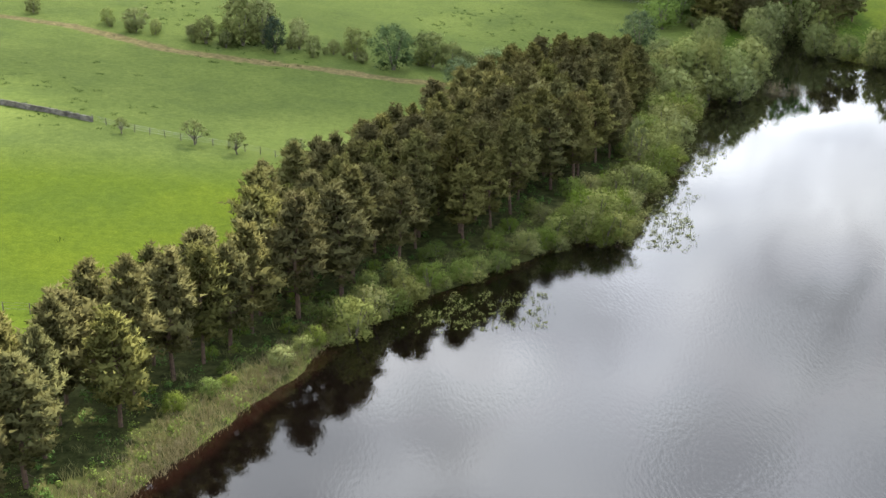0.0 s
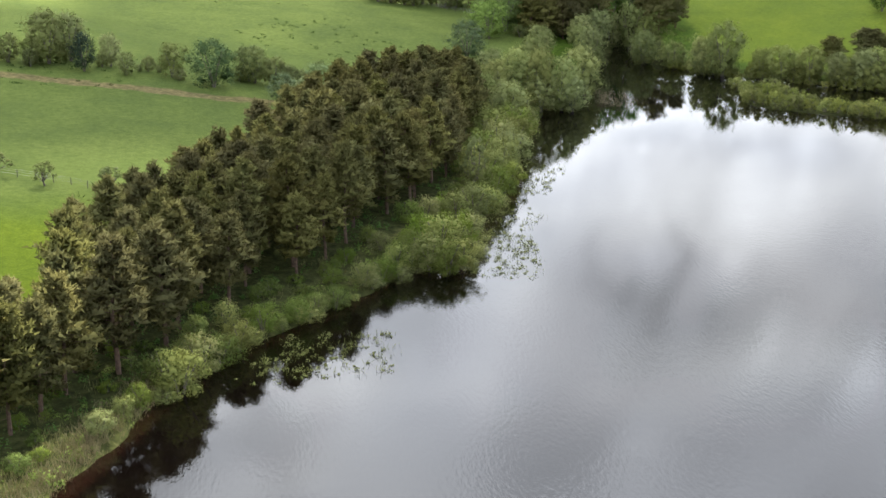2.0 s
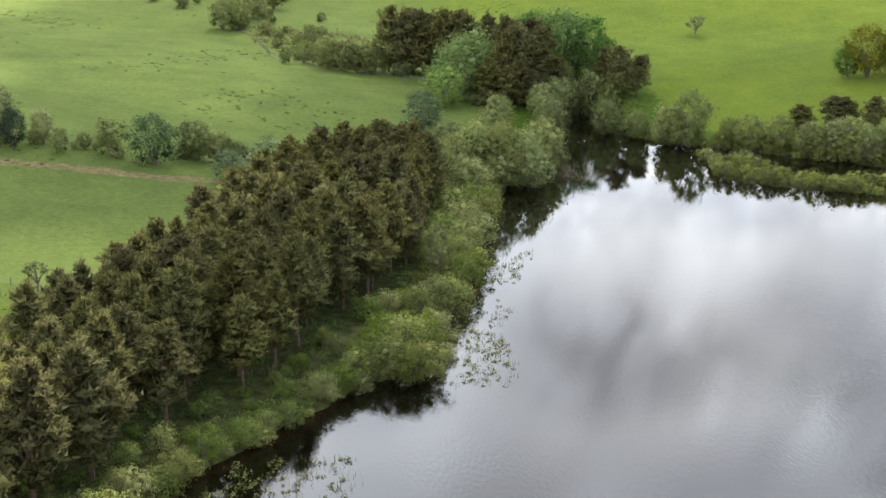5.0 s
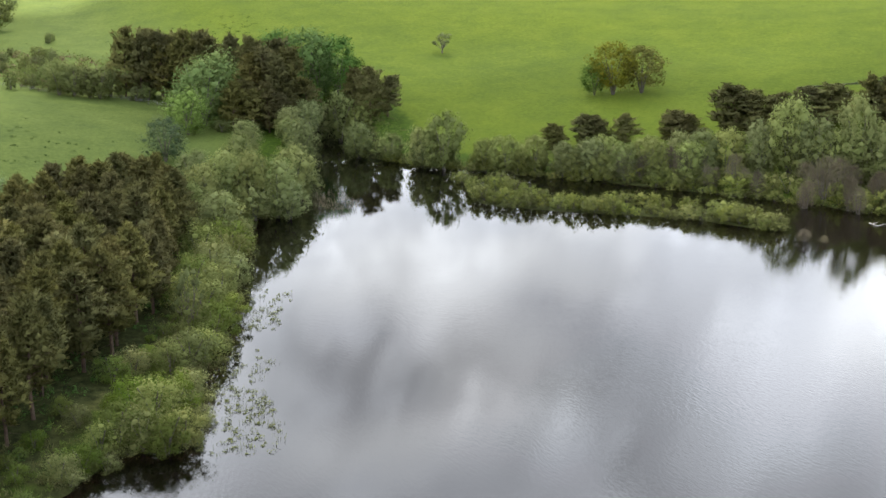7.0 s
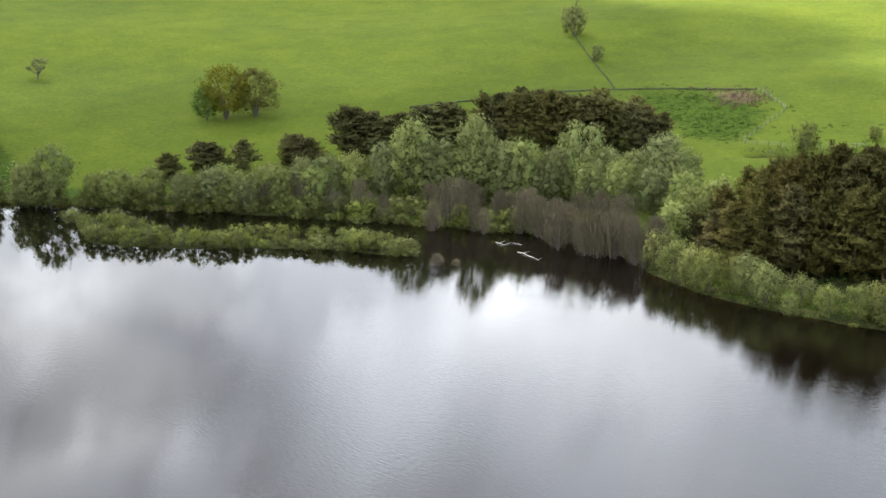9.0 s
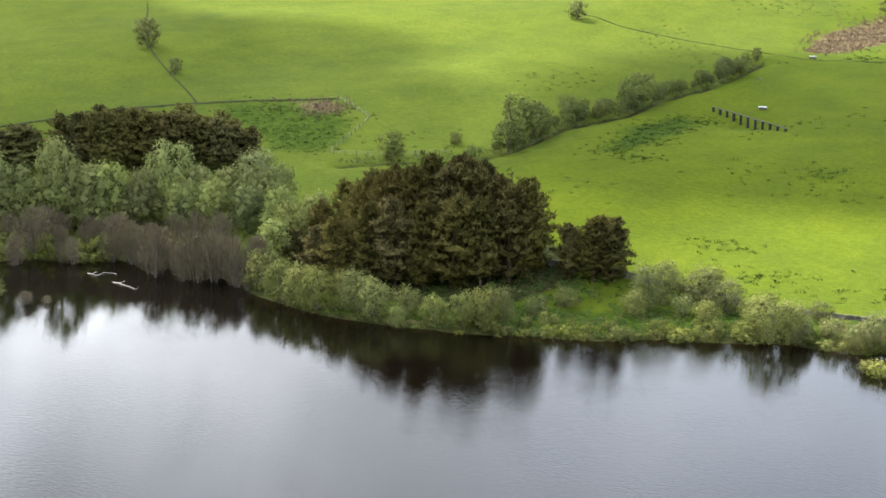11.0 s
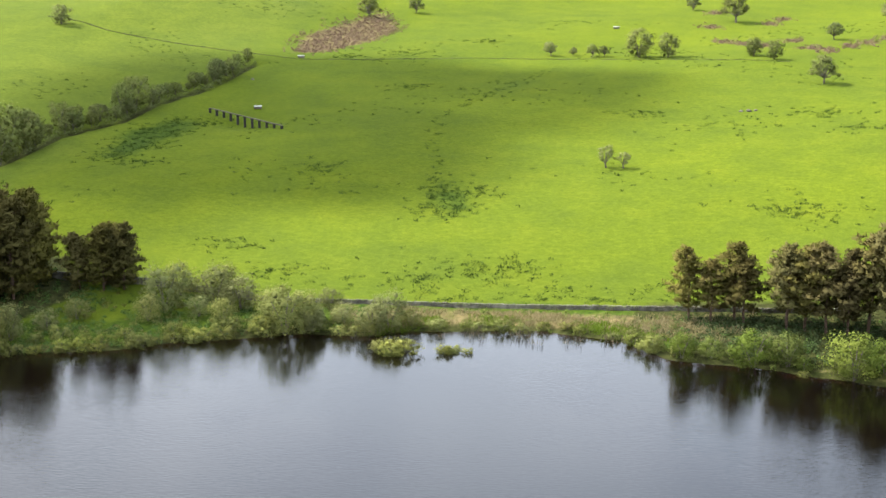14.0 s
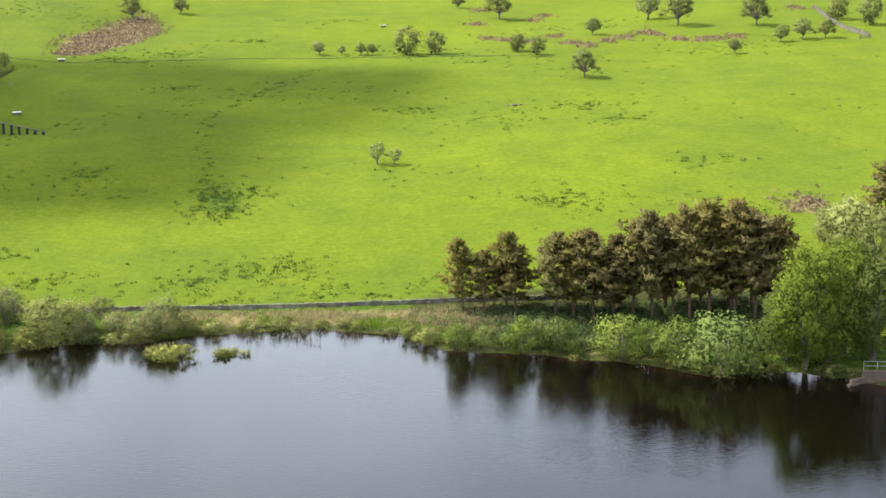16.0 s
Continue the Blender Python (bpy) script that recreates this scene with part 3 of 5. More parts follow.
SEED_FACES = np.array([(0, 2, 4), (2, 1, 4), (1, 3, 4), (3, 0, 4), (2, 0, 5), (1, 2, 5), (3, 1, 5), (0, 3, 5)])


def tube(points, radii, sides=6):
    """A tapered stem along the points."""
    pts, verts, faces = [Vector(p) for p in points], [], []
    for n, (p, r) in enumerate(zip(pts, radii)):
        way = (pts[min(n + 1, len(pts) - 1)] - pts[max(n - 1, 0)]).normalized()
        side = way.cross(Vector((.31, .95, .05))).normalized()
        other = way.cross(side)
        for k in range(sides):
            a = 2 * math.pi * k / sides
            verts.append((p + (side * math.cos(a) + other * math.sin(a)) * r)[:])
        if n:
            faces += [[(n - 1) * sides + k, (n - 1) * sides + (k + 1) % sides, n * sides + (k + 1) % sides, n * sides + k] for k in range(sides)]
    faces.append(list(range(len(verts) - sides, len(verts))))
    return np.array(verts), faces


def slab(centre, size, turn=0.0, rng=None, wobble=0.0):
    """A box about its centre, turned about z, its corners a little off where wobble says so."""
    sx, sy, sz = (v / 2 for v in size)
    v = np.array([(a * sx, b * sy, c * sz) for c in (-1, 1) for b in (-1, 1) for a in (-1, 1)])
    if rng is not None:
        v = v + rng.normal(size=v.shape) * wobble
    c, s = math.cos(turn), math.sin(turn)
    v = np.stack([v[:, 0] * c - v[:, 1] * s, v[:, 0] * s + v[:, 1] * c, v[:, 2]], 1) + np.array(centre)
    return v, [[0, 2, 3, 1], [4, 5, 7, 6], [0, 1, 5, 4], [2, 6, 7, 3], [0, 4, 6, 2], [1, 3, 7, 5]]


def joined(pieces):
    verts, faces, at = [], [], 0
    for v, f, *_ in pieces:
        verts.append(np.asarray(v))
        faces += (np.asarray(f) + at).tolist() if isinstance(f, np.ndarray) else [[int(i) + at for i in q] for q in f]
        at += len(v)
    return np.concatenate(verts), faces


def unit(v):
    return v / (np.linalg.norm(v, axis=1)[:, None] + 1e-9)


def leafy(name, pieces, mat):
    """A crown of leaf sprays, softly shaded by the way that its clumps bulge."""
    me = mesh(name, *joined(pieces), mat, True)
    me.normals_split_custom_set_from_vertices(unit(np.concatenate([p[2] for p in pieces])).tolist())
    return me


def leaves(rng, centres, normals, length, width, bulge=None):
    """Three-cornered leaf sprays that face along the normals."""
    n = len(centres)
    normals = unit(normals)
    way = unit(np.cross(normals, rng.normal(size=(n, 3))))
    side = np.cross(normals, way)
    k = rng.uniform(.6, 1.4, (n, 1))
    a, b = way * length * k / 2, side * width * k / 2
    v = np.stack([centres + a, centres - a * rng.uniform(.5, 1, (n, 1)) + b, centres - a * rng.uniform(.5, 1, (n, 1)) - b], 1).reshape(-1, 3)
    soft = normals if bulge is None else unit(bulge * .8 + normals * .3)
    flip = np.sum(soft * normals, 1) < 0
    f = np.arange(3 * n).reshape(-1, 3)
    f[flip] = f[flip][:, ::-1]
    return v, f, np.repeat(soft, 3, 0)


def blades(rng, feet, ways, length, width):
    """Upright blades: long thin diamonds that rise from their feet."""
    n = len(feet)
    ways = ways / np.linalg.norm(ways, axis=1)[:, None]
    side = np.cross(ways, rng.normal(size=(n, 3)))
    side /= np.linalg.norm(side, axis=1)[:, None] + 1e-9
    k = (rng.uniform(.6, 1.3, n) * length)[:, None]
    w = np.broadcast_to(np.asarray(width, float), (n,))[:, None]
    v = np.stack([feet, feet + ways * k * .45 + side * w / 2, feet + ways * k, feet + ways * k * .45 - side * w / 2], 1).reshape(-1, 3)
    return v, np.arange(4 * n).reshape(-1, 4)


def puff(rng, centre, radii, count, length, width, jitter=.5, up=.25, core=.62, heart=None):
    """A clump of foliage: leaf sprays over an uneven inner mass."""
    d = unit(rng.normal(size=(count, 3)))
    at = centre + d * radii * (.45 + .8 * rng.uniform(0, 1, (count, 1)) ** .7)
    out = np.zeros(3) if heart is None else unit((centre - heart)[None])[0]
    bulge = unit(d * .52 + out * .85)
    bits = [leaves(rng, at, d + rng.normal(size=(count, 3)) * jitter + np.array([0, 0, up]), length, width, bulge)]
    if core:
        v, f = (BALL, BALL_FACES) if count > 90 else (SEED * 1.1, SEED_FACES)
        bits.append((v * (1 + .15 * rng.normal(size=(len(v), 1))) * radii * core + centre, f, unit(v * .42 + out * .9)))
    return bits


def bough(rng, foot, way, side, reach, rise, count, size, plump, heart):
    """One bough of a pine: flat pads of needle sprays, one behind the other, their tips swept up."""
    pads, up = [], np.array([0, 0, 1.0])
    each = max(6, count // 5)
    for s, off in ((.4, .3), (.62, -.5), (.75, .6), (.88, -.3), (1.0, .15)):
        r = (.13 * reach + .2) * plump * rng.uniform(.75, 1.3)
        c = foot + way * reach * s + side * off * (.34 * reach + .1) + up * (rise * reach * s ** 1.6 + rng.normal() * .22)
        d = unit(rng.normal(size=(each, 3)) + up * .2)
        flat = np.array([r, r, r * .6])
        at = c + d * flat * rng.uniform(.4, 1.25, (each, 1))
        point = unit(d * .7 + way * .3 + up * .5 + rng.normal(size=(each, 3)) * .45)
        flank = unit(np.cross(point, rng.normal(size=(each, 3)) * .8 + d))
        q = size * rng.uniform(.6, 1.5, (each, 1))
        v = np.stack([at + point * q * .85, at - point * q * .4 + flank * q * .22, at - point * q * .4 - flank * q * .22], 1).reshape(-1, 3)
        bulge = unit(d * .55 + unit(at - heart) * .6 + up * .12 + rng.normal(size=(each, 3)) * .12)
        f = np.arange(3 * each).reshape(-1, 3)
        flip = np.sum(np.cross(v[1::3] - v[::3], v[2::3] - v[::3]) * bulge, 1) < 0
        f[flip] = f[flip][:, ::-1]
        pads.append((v, f, np.repeat(bulge, 3, 0)))
        body = KERNEL * flat * .62 * (1 + .2 * rng.normal(size=(4, 1)))
        pads.append((c + body, KERNEL_FACES, unit(KERNEL * .4 + unit((c - heart)[None]) * .8)))
    return pads


def rooted(name, label, category, group):
    return tagged(new(name), label, category, group)


def pine(seed, name, label, group, tall=11.5, bare=.3, wide=2.5, count=36, sprays=70, size=.42, plump=1.0, taper=.55, needles=None, stray=.25):
    rng = np.random.default_rng(seed)
    root = rooted(name, label, "tree", group)
    lean = rng.normal(size=2) * .45
    zs = np.linspace(0, tall * .95, 7)
    line = [(lean[0] * (z / tall) ** 2 + .12 * math.sin(z * .8 + seed), lean[1] * (z / tall) ** 2, z - (.5 if z == 0 else 0)) for z in zs]
    wood, crown = [tube(line, np.linspace(.21, .05, 7), 7)], []
    heart = np.array([0, 0, tall * (bare * .5 + .25)])
    rings = max(5, count // 5)
    for ring in range(rings):
        f = (ring + rng.uniform(.2, .8)) / rings
        swell = rng.uniform(.85, 1.1)
        turn = rng.uniform(0, 6.283)
        arms = 5 if f < .8 else 4
        for n in range(arms):
            a = turn + 6.283 * n / arms + rng.normal() * .3
            z = tall * (bare + (.96 - bare) * min(1, f + rng.uniform(-.5, .5) / rings))
            spread = wide * (1.0 - taper * f ** 1.35) * (.55 + .45 * min(1, f * 3.5)) * math.sqrt(max(.06, 1 - f ** 7)) * swell
            r = max(.35, spread * rng.uniform(1 - 2 * stray, 1 + stray * .6))
            if f < .35 and rng.uniform() < stray:
                continue
            foot = np.array([np.interp(z, zs, [p[0] for p in line]), np.interp(z, zs, [p[1] for p in line]), z])
            way, side = np.array([math.cos(a), math.sin(a), 0]), np.array([-math.sin(a), math.cos(a), 0])
            rise = rng.uniform(-.08, .16) + .5 * f ** 1.5
            crown += bough(rng, foot, way, side, r, rise, sprays, size, plump, heart)
            wood.append(tube([tuple(foot - (0, 0, .15)), tuple(foot + way * r * .8 + np.array([0, 0, rise * r * .5]))], [.05, .018], 3))
    for n in range(9):
        z, a = tall * rng.uniform(.12, bare + .12), rng.uniform(0, 6.3)
        cx, cy = np.interp(z, zs, [p[0] for p in line]), np.interp(z, zs, [p[1] for p in line])
        k = rng.uniform(.6, 1.7)
        wood.append(tube([(cx, cy, z), (cx + math.cos(a) * k, cy + math.sin(a) * k, z - .15 * k)], [.03, .01], 3))
    part("trunk", mesh("trunk", *joined(wood), BARK), root)
    part("crown", leafy("crown", crown, needles or PINE), root)
    return root, tall


def round_tree(seed, name, label, group, tall=8.0, wide=3.2, leaf=WILLOW, wood=PALE_BARK, clumps=34, low=.0, spray=.30, count=80, category="tree", stems=4, lobes=.34):
    """A broad-leaved tree or bush with several stems and a lobed crown that comes down low."""
    rng = np.random.default_rng(seed)
    root = rooted(name, label, category, group)
    bits, crown = [], []
    for n in range(stems):
        a = 2 * math.pi * n / stems + rng.normal() * .5
        top = (math.cos(a) * wide * .5, math.sin(a) * wide * .5, tall * rng.uniform(.6, .82))
        bits.append(tube([(math.cos(a) * .05, math.sin(a) * .05, -.3), (top[0] * .35, top[1] * .35, top[2] * .45), top], [.014 * tall + .02, .009 * tall + .015, .03], 5))
    part("trunk", mesh("trunk", *joined(bits), wood), root)
    reach = rng.uniform(.8, 1.15, 7)
    for n in range(clumps):
        f = (n + .5) / clumps
        up = 1 - 2 * f * .97
        ring = math.sqrt(max(0, 1 - up * up)) ** .8
        a = n * 2.39996 + rng.normal() * .3
        k = rng.uniform(.5, .95) * reach[int(a * 7 / 6.2832) % 7]
        size = rng.uniform(.6, 1.3) * wide * lobes
        c = np.array([wide * ring * math.cos(a) * k, wide * ring * math.sin(a) * k, tall * (low + (1 - low) * (.47 + .40 * up * rng.uniform(.8, 1.08)))])
        c[2] = max(c[2], size * .55)
        crown += puff(rng, c, np.array([size, size, size * .85]), count, spray, spray * .62, .5, .2, .3 if count > 90 else .44, np.array([0, 0, tall * .36]))
    part("crown", leafy("crown", crown, leaf), root)
    return root, tall


def hawthorn(seed, name, label, group, tall=4.5, leaf=THORN, wide=2.5, count=30, sprays=80, low=.32):
    """A wind-shaped thorn: a short stem, spreading boughs, and an uneven domed crown with gaps."""
    rng = np.random.default_rng(seed)
    root = rooted(name, label, "tree", group)
    wood, crown = [], []
    fork = np.array([rng.normal() * .15, rng.normal() * .15, tall * .2])
    wood.append(tube([(0, 0, -.3), tuple(fork * .5 + (.08, 0, 0)), tuple(fork)], [.19, .15, .12], 6))
    lop = rng.uniform(-.5, .5, 2)
    reach = rng.uniform(.65, 1.15, 6)
    for n in range(count):
        a, up = n * 2.39996 + rng.normal() * .2, (n + .5) / count
        ring = math.sqrt(1 - up ** 2.2) * reach[int(a * 6 / 6.2832) % 6] * rng.uniform(.55, 1.05)
        c = np.array([wide * ring * math.cos(a) + lop[0] * up, wide * ring * math.sin(a) + lop[1] * up, tall * (low + (.92 - low) * up) + rng.normal() * .15])
        mid = (fork + c) / 2 + rng.normal(size=3) * .2
        wood.append(tube([tuple(fork), tuple(mid), tuple(c)], [.065, .04, .015], 4))
        size = rng.uniform(.4, .8)
        crown += puff(rng, c, np.array([size, size, size * .7]), sprays, .2, .13, .5, .2, .55, np.array([0, 0, tall * .4]))
    part("trunk", mesh("trunk", *joined(wood), PALE_BARK), root)
    part("crown", leafy("crown", crown, leaf), root)
    return root, tall


def bare_tree(seed, name, label, group, tall=7.0, wide=2.0):
    """A leafless flooded alder: slim stems and a haze of upright twigs."""
    rng = np.random.default_rng(seed)
    root = rooted(name, label, "tree", group)
    wood = []
    for n in range(7):
        a = n * .9 + rng.normal() * .3
        r = wide * rng.uniform(.1, .6)
        top = (r * math.cos(a) * 1.4, r * math.sin(a) * 1.4, tall * rng.uniform(.7, .95))
        wood.append(tube([(r * math.cos(a) * .3, r * math.sin(a) * .3, -.8), (top[0] * .7, top[1] * .7, top[2] * .5), top], [.07, .05, .02], 4))
    part("trunk", mesh("trunk", *joined(wood), PALE_BARK), root)
    n = 900
    a, k = rng.uniform(0, 6.283, n), np.sqrt(rng.uniform(0, 1, n))
    f = rng.uniform(.04, 1, n) ** .8
    dome = np.sqrt(np.maximum(0, 1 - f ** 2.6)) * (.55 + .45 * np.minimum(1, f * 2.2)) * (1 + .2 * np.sin(3 * a + seed))
    r, z = wide * k * dome, tall * .9 * f
    at = np.stack([r * np.cos(a), r * np.sin(a), z], 1)
    ways = np.stack([np.cos(a) * .35, np.sin(a) * .35, np.full(n, 1.0)], 1) + rng.normal(size=(n, 3)) * .4
    part("crown", mesh("crown", *blades(rng, at, ways, 1.25, .05), TWIG), root)
    return root, tall


class Grove:
    """Builds a few trees of a kind; each stands once, and the rest are copies of them."""

    def __init__(self, make, seeds, *args, **keys):
        self.kinds = [make(s, *args, **keys) for s in seeds]
        self.free, self.n, self.rng = list(range(len(seeds))), 0, random.Random(seeds[0])

    def put(self, x, y, tall, squash=1.0, sink=.1):
        k = self.n % len(self.kinds)
        self.n += 1
        root, own = self.kinds[k]
        s = tall / own
        ground = max(float(height(x, y)), -.3)
        m = pose(x, y, ground - sink, 0, 0, self.rng.uniform(0, 360)) @ Matrix.Diagonal((s * squash, s * squash, s, 1))
        if k in self.free:
            self.free.remove(k)
            root.matrix_basis = m
            return root
        saved, root.scale = tuple(root.scale), (1, 1, 1)
        made = copy_thing(root, m)
        root.scale = saved
        return made


def along(line, step):
    """Points every so often along a line, with the way it runs there."""
    pts, out, left = [np.array(p, float) for p in line], [], 0.0
    for a, b in zip(pts, pts[1:]):
        d = np.linalg.norm(b - a)
        way = (b - a) / d
        while left < d:
            out.append((*(a + way * left), math.atan2(way[1], way[0])))
            left += step
        left -= d
    return out


def near(px, py, line):
    """Distance to an open line."""
    best = np.full(np.shape(px), 1e9)
    for (ax, ay), (bx, by) in zip(line, line[1:]):
        dx, dy = bx - ax, by - ay
        k = np.clip(((px - ax) * dx + (py - ay) * dy) / (dx * dx + dy * dy), 0, 1)
        best = np.minimum(best, np.hypot(px - ax - k * dx, py - ay - k * dy))
    return best


# ---- ground and water ----
FOREST = [(-30, -36), (-56, -28.5), (-64, -24), (-72, -18.5), (-99, -4), (-103, 2), (-124, 13), (-133, 21), (-160, 30), (-185, 37), (-207, 37),
          (-176, 9), (-131, -6), (-97, -21), (-79, -25.5), (-66, -31), (-56, -36), (-30, -50)]
POINT_WOOD = [(-134, 165), (-98, 168), (-92, 182), (-100, 192), (-128, 186)]
BAY_WOOD = [(0, 176), (20, 172), (50, 170), (60, 185), (20, 189), (0, 190)]
TRACK = [(-225.5, -90.6), (-219.9, -74.1), (-204.5, -52.2), (-200.5, -35.3), (-198, -18.8), (-195.5, -8), (-196.1, 2.9)]
STREAM_LINE = [(-164.7, 228.1), (-153.6, 237.6), (-140, 244), (-138, 258), (-137, 280), (-130.3, 297.2), (-127.9, 319.8), (-122.5, 337.6), (-121, 373)]
BRACKENS = [[(-205.5, 261), (-193.5, 268.2), (-183.9, 260.6), (-191.1, 253.4)],
            [(-116, 392), (-121, 425), (-116, 452), (-108, 490), (-100, 474), (-92, 450), (-96, 420), (-104.8, 399)]]
HEATHER = [(32.6, 484), (37.6, 496.8), (13.9, 510), (11.9, 473.5), (15.5, 433.6), (20.7, 427.9), (36.3, 430.4), (40.1, 412.9), (65.8, 434), (68.7, 429),
           (51.9, 417.2), (73.4, 419.5), (80.1, 417.3), (85.7, 419.3), (126.4, 482), (43.9, 407.5), (26.6, 420.5), (63.7, 231.8), (66.1, 234.9), (93, 423), (58, 424)]
RUSHES = [[(-218.6, 248.7), (-204.9, 260.2), (-178.2, 258.3), (-170.8, 232.5), (-183, 228.2), (-199.9, 237)],
          [(-118, 257.4), (-125.1, 282.7), (-118.4, 304.8), (-110.1, 301.9), (-111.9, 264)],
          [(-48.6, 262), (-43.1, 260), (-34.8, 238.2), (-41.9, 231.2)]]
VERGE = [(-45, 178), (-10, 182.5), (4, 176), (8, 188), (-10, 189.5), (-45, 186.5)]
CLUMPS = [(-61, 199), (-39, 200), (-26, 210), (-18, 197), (-32, 192), (21, 242), (-70, 352), (-37, 252), (-113, 272), (6, 199), (-97, 392), (-60, 426), (-72, 260), (-74, 210),
          (-116, 262), (-114, 288), (-112, 302), (-108, 256), (-43, 248), (-41, 238), (24, 239), (-32, 206), (-7, 197), (-25, 206), (-80, 402), (40, 300), (52, 262), (-8, 318), (34, 318)]
DITCH = [(-34.9, 378.5), (-48.1, 336.7), (-55.1, 314.6), (-52.4, 288.6), (-46.5, 259.3), (-44, 234)]


def steps(a, b, fine, far):
    inner = np.arange(a, b + fine, fine)
    reach = np.cumsum(fine * 1.18 ** np.arange(1, 60))
    reach = reach[reach < far]
    return np.concatenate([a - reach[::-1], inner, inner[-1] + reach])


xs, ys = steps(-440, 170, 2.8, 2600), steps(-110, 540, 2.8, 2600)
gx, gy = np.meshgrid(xs, ys)
gz = height(gx, gy)
gz = gz + np.where(gz > .1, np.random.default_rng(3).normal(size=gz.shape) * .05, 0)
gz = gz - 1.5 * np.exp(-(near(gx, gy, STREAM_LINE) / 2.4) ** 2) - .25 * np.exp(-(near(gx, gy, DITCH) / 1.6) ** 2)
nx, ny = len(xs), len(ys)
index = np.arange(nx * ny).reshape(ny, nx)
quads = np.stack([index[:-1, :-1], index[:-1, 1:], index[1:, 1:], index[1:, :-1]], -1).reshape(-1, 4)
ground = new("ground", mesh("ground", np.stack([gx, gy, gz], -1).reshape(-1, 3), quads, PASTURE, True))
tagged(ground, "green pasture rolling up from the reservoir banks", "ground", kind="structure")
shore_way = away(gx, gy, SHORE)


def soft(d, width):
    return np.clip(.5 - d / width, 0, 1)


kinds = {
    "dry": np.maximum.reduce([soft(near(gx, gy, TRACK) - 1.9, 3.0), .55 * soft(np.abs(shore_way - 1) - 2.0, 2.5)] + [soft(away(gx, gy, b) + 2, 8) for b in BRACKENS] + [.75 * soft(np.hypot(gx - a, (gy - b) * .6) - 3, 5) for a, b in HEATHER] + [.8 * soft(away(gx, gy, VERGE), 3)]),
    # where the grass takes the hazy western colour
    "pale_haze": np.clip((-118 - gx) / 16, 0, 1) * np.clip((110 - gy) / 50, .3, 1),
    # dark woodland and bank soil, spread wider to stand for shade round the woods
    "soil_shade": np.maximum.reduce([soft(away(gx, gy, w) - 5, 6) for w in (FOREST, POINT_WOOD, BAY_WOOD)] + [.9 * soft(near(gx, gy, STREAM_LINE) - 1.5, 3), .9 * soft(shore_way - 1.6, 2.4)]),
    "rushy": np.maximum.reduce([.8 * soft(away(gx, gy, r), 12) for r in RUSHES] + [.5 * soft(near(gx, gy, DITCH) - 1, 3), .95 * soft(shore_way - 12, 8)]),
}
for key, values in kinds.items():
    ground.data.attributes.new(key, "FLOAT", "POINT").data.foreach_set("value", values.ravel().astype(np.float32))

wx, wy = np.meshgrid(np.linspace(-330, 165, 200), np.linspace(-95, 190, 120))
wi = np.arange(24000).reshape(120, 200)
water = new("water", mesh("water", np.stack([wx, wy, 0 * wx], -1).reshape(-1, 3), np.stack([wi[:-1, :-1], wi[:-1, 1:], wi[1:, 1:], wi[1:, :-1]], -1).reshape(-1, 4), WATER))
water.data.attributes.new("shallow", "FLOAT", "POINT").data.foreach_set("value", np.clip(1.0 + away(wx, wy, SHORE) / 3.5, 0, 1).ravel().astype(np.float32))
tagged(water, "dark peaty reservoir water mirroring a cloudy sky", "water", kind="structure")


# ---- unseen cloud meshes high to windward, added to shade parts of the hills and woods ----
def cloud(name, lumps, mat=SHADE_CLOUD, high=1400.0):
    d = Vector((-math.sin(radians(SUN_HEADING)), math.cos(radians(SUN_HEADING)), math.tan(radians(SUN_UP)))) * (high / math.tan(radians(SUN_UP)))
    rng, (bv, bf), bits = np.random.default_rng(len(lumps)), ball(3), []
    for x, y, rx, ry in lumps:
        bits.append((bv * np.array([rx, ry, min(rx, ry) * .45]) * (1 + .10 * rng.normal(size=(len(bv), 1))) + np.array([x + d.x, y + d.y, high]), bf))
    return tagged(new(name, mesh(name, *joined(bits), mat, True)), "broad cloud mesh out of view, added to shade the land below" if mat is not SHADE_VEIL else "thin cloud mesh out of view, added to dim the sun", "cloud", kind="structure")


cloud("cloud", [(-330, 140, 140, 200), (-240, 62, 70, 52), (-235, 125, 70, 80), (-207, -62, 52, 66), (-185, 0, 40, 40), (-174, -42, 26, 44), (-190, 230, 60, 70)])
cloud("cloud", [(-86, -4, 26, 20), (-116, 14, 30, 22), (-152, 36, 32, 24)], SHADE_VEIL)
cloud("cloud", [(-108, 171, 36, 24), (-86, 174, 22, 15)], SHADE_VEIL)
cloud("cloud", [(-98, 175, 18, 13)], SHADE_THICK)
cloud("cloud", [(-99, 4, 22, 17)], SHADE_THICK)
cloud("cloud", [(-106, 224, 32, 28)], SHADE_VEIL)
cloud("cloud", [(-222, 314, 44, 20), (-112, -44, 44, 26)], SHADE_VEIL)
cloud("cloud", [(-84, 282, 46, 52), (-66, 335, 66, 50), (-22, 350, 44, 24), (-46, 278, 22, 36), (-108, 242, 24, 20), (-112, 300, 30, 50), (-72, 250, 32, 20)], SHADE_THICK)

# ---- trees ----
pines = Grove(pine, [1, 2, 3, 4, 5, 6], "pine_tree", "tall Scots pine with olive-brown needles and bare lower trunk", "pines of the shore plantation", bare=.24, wide=3.2, count=70, sprays=80, size=.37, plump=1.15, taper=.66)
rng = random.Random(11)
stood, tries = [], np.random.default_rng(11).uniform((-207, -50), (-30, 37), (9000, 2))
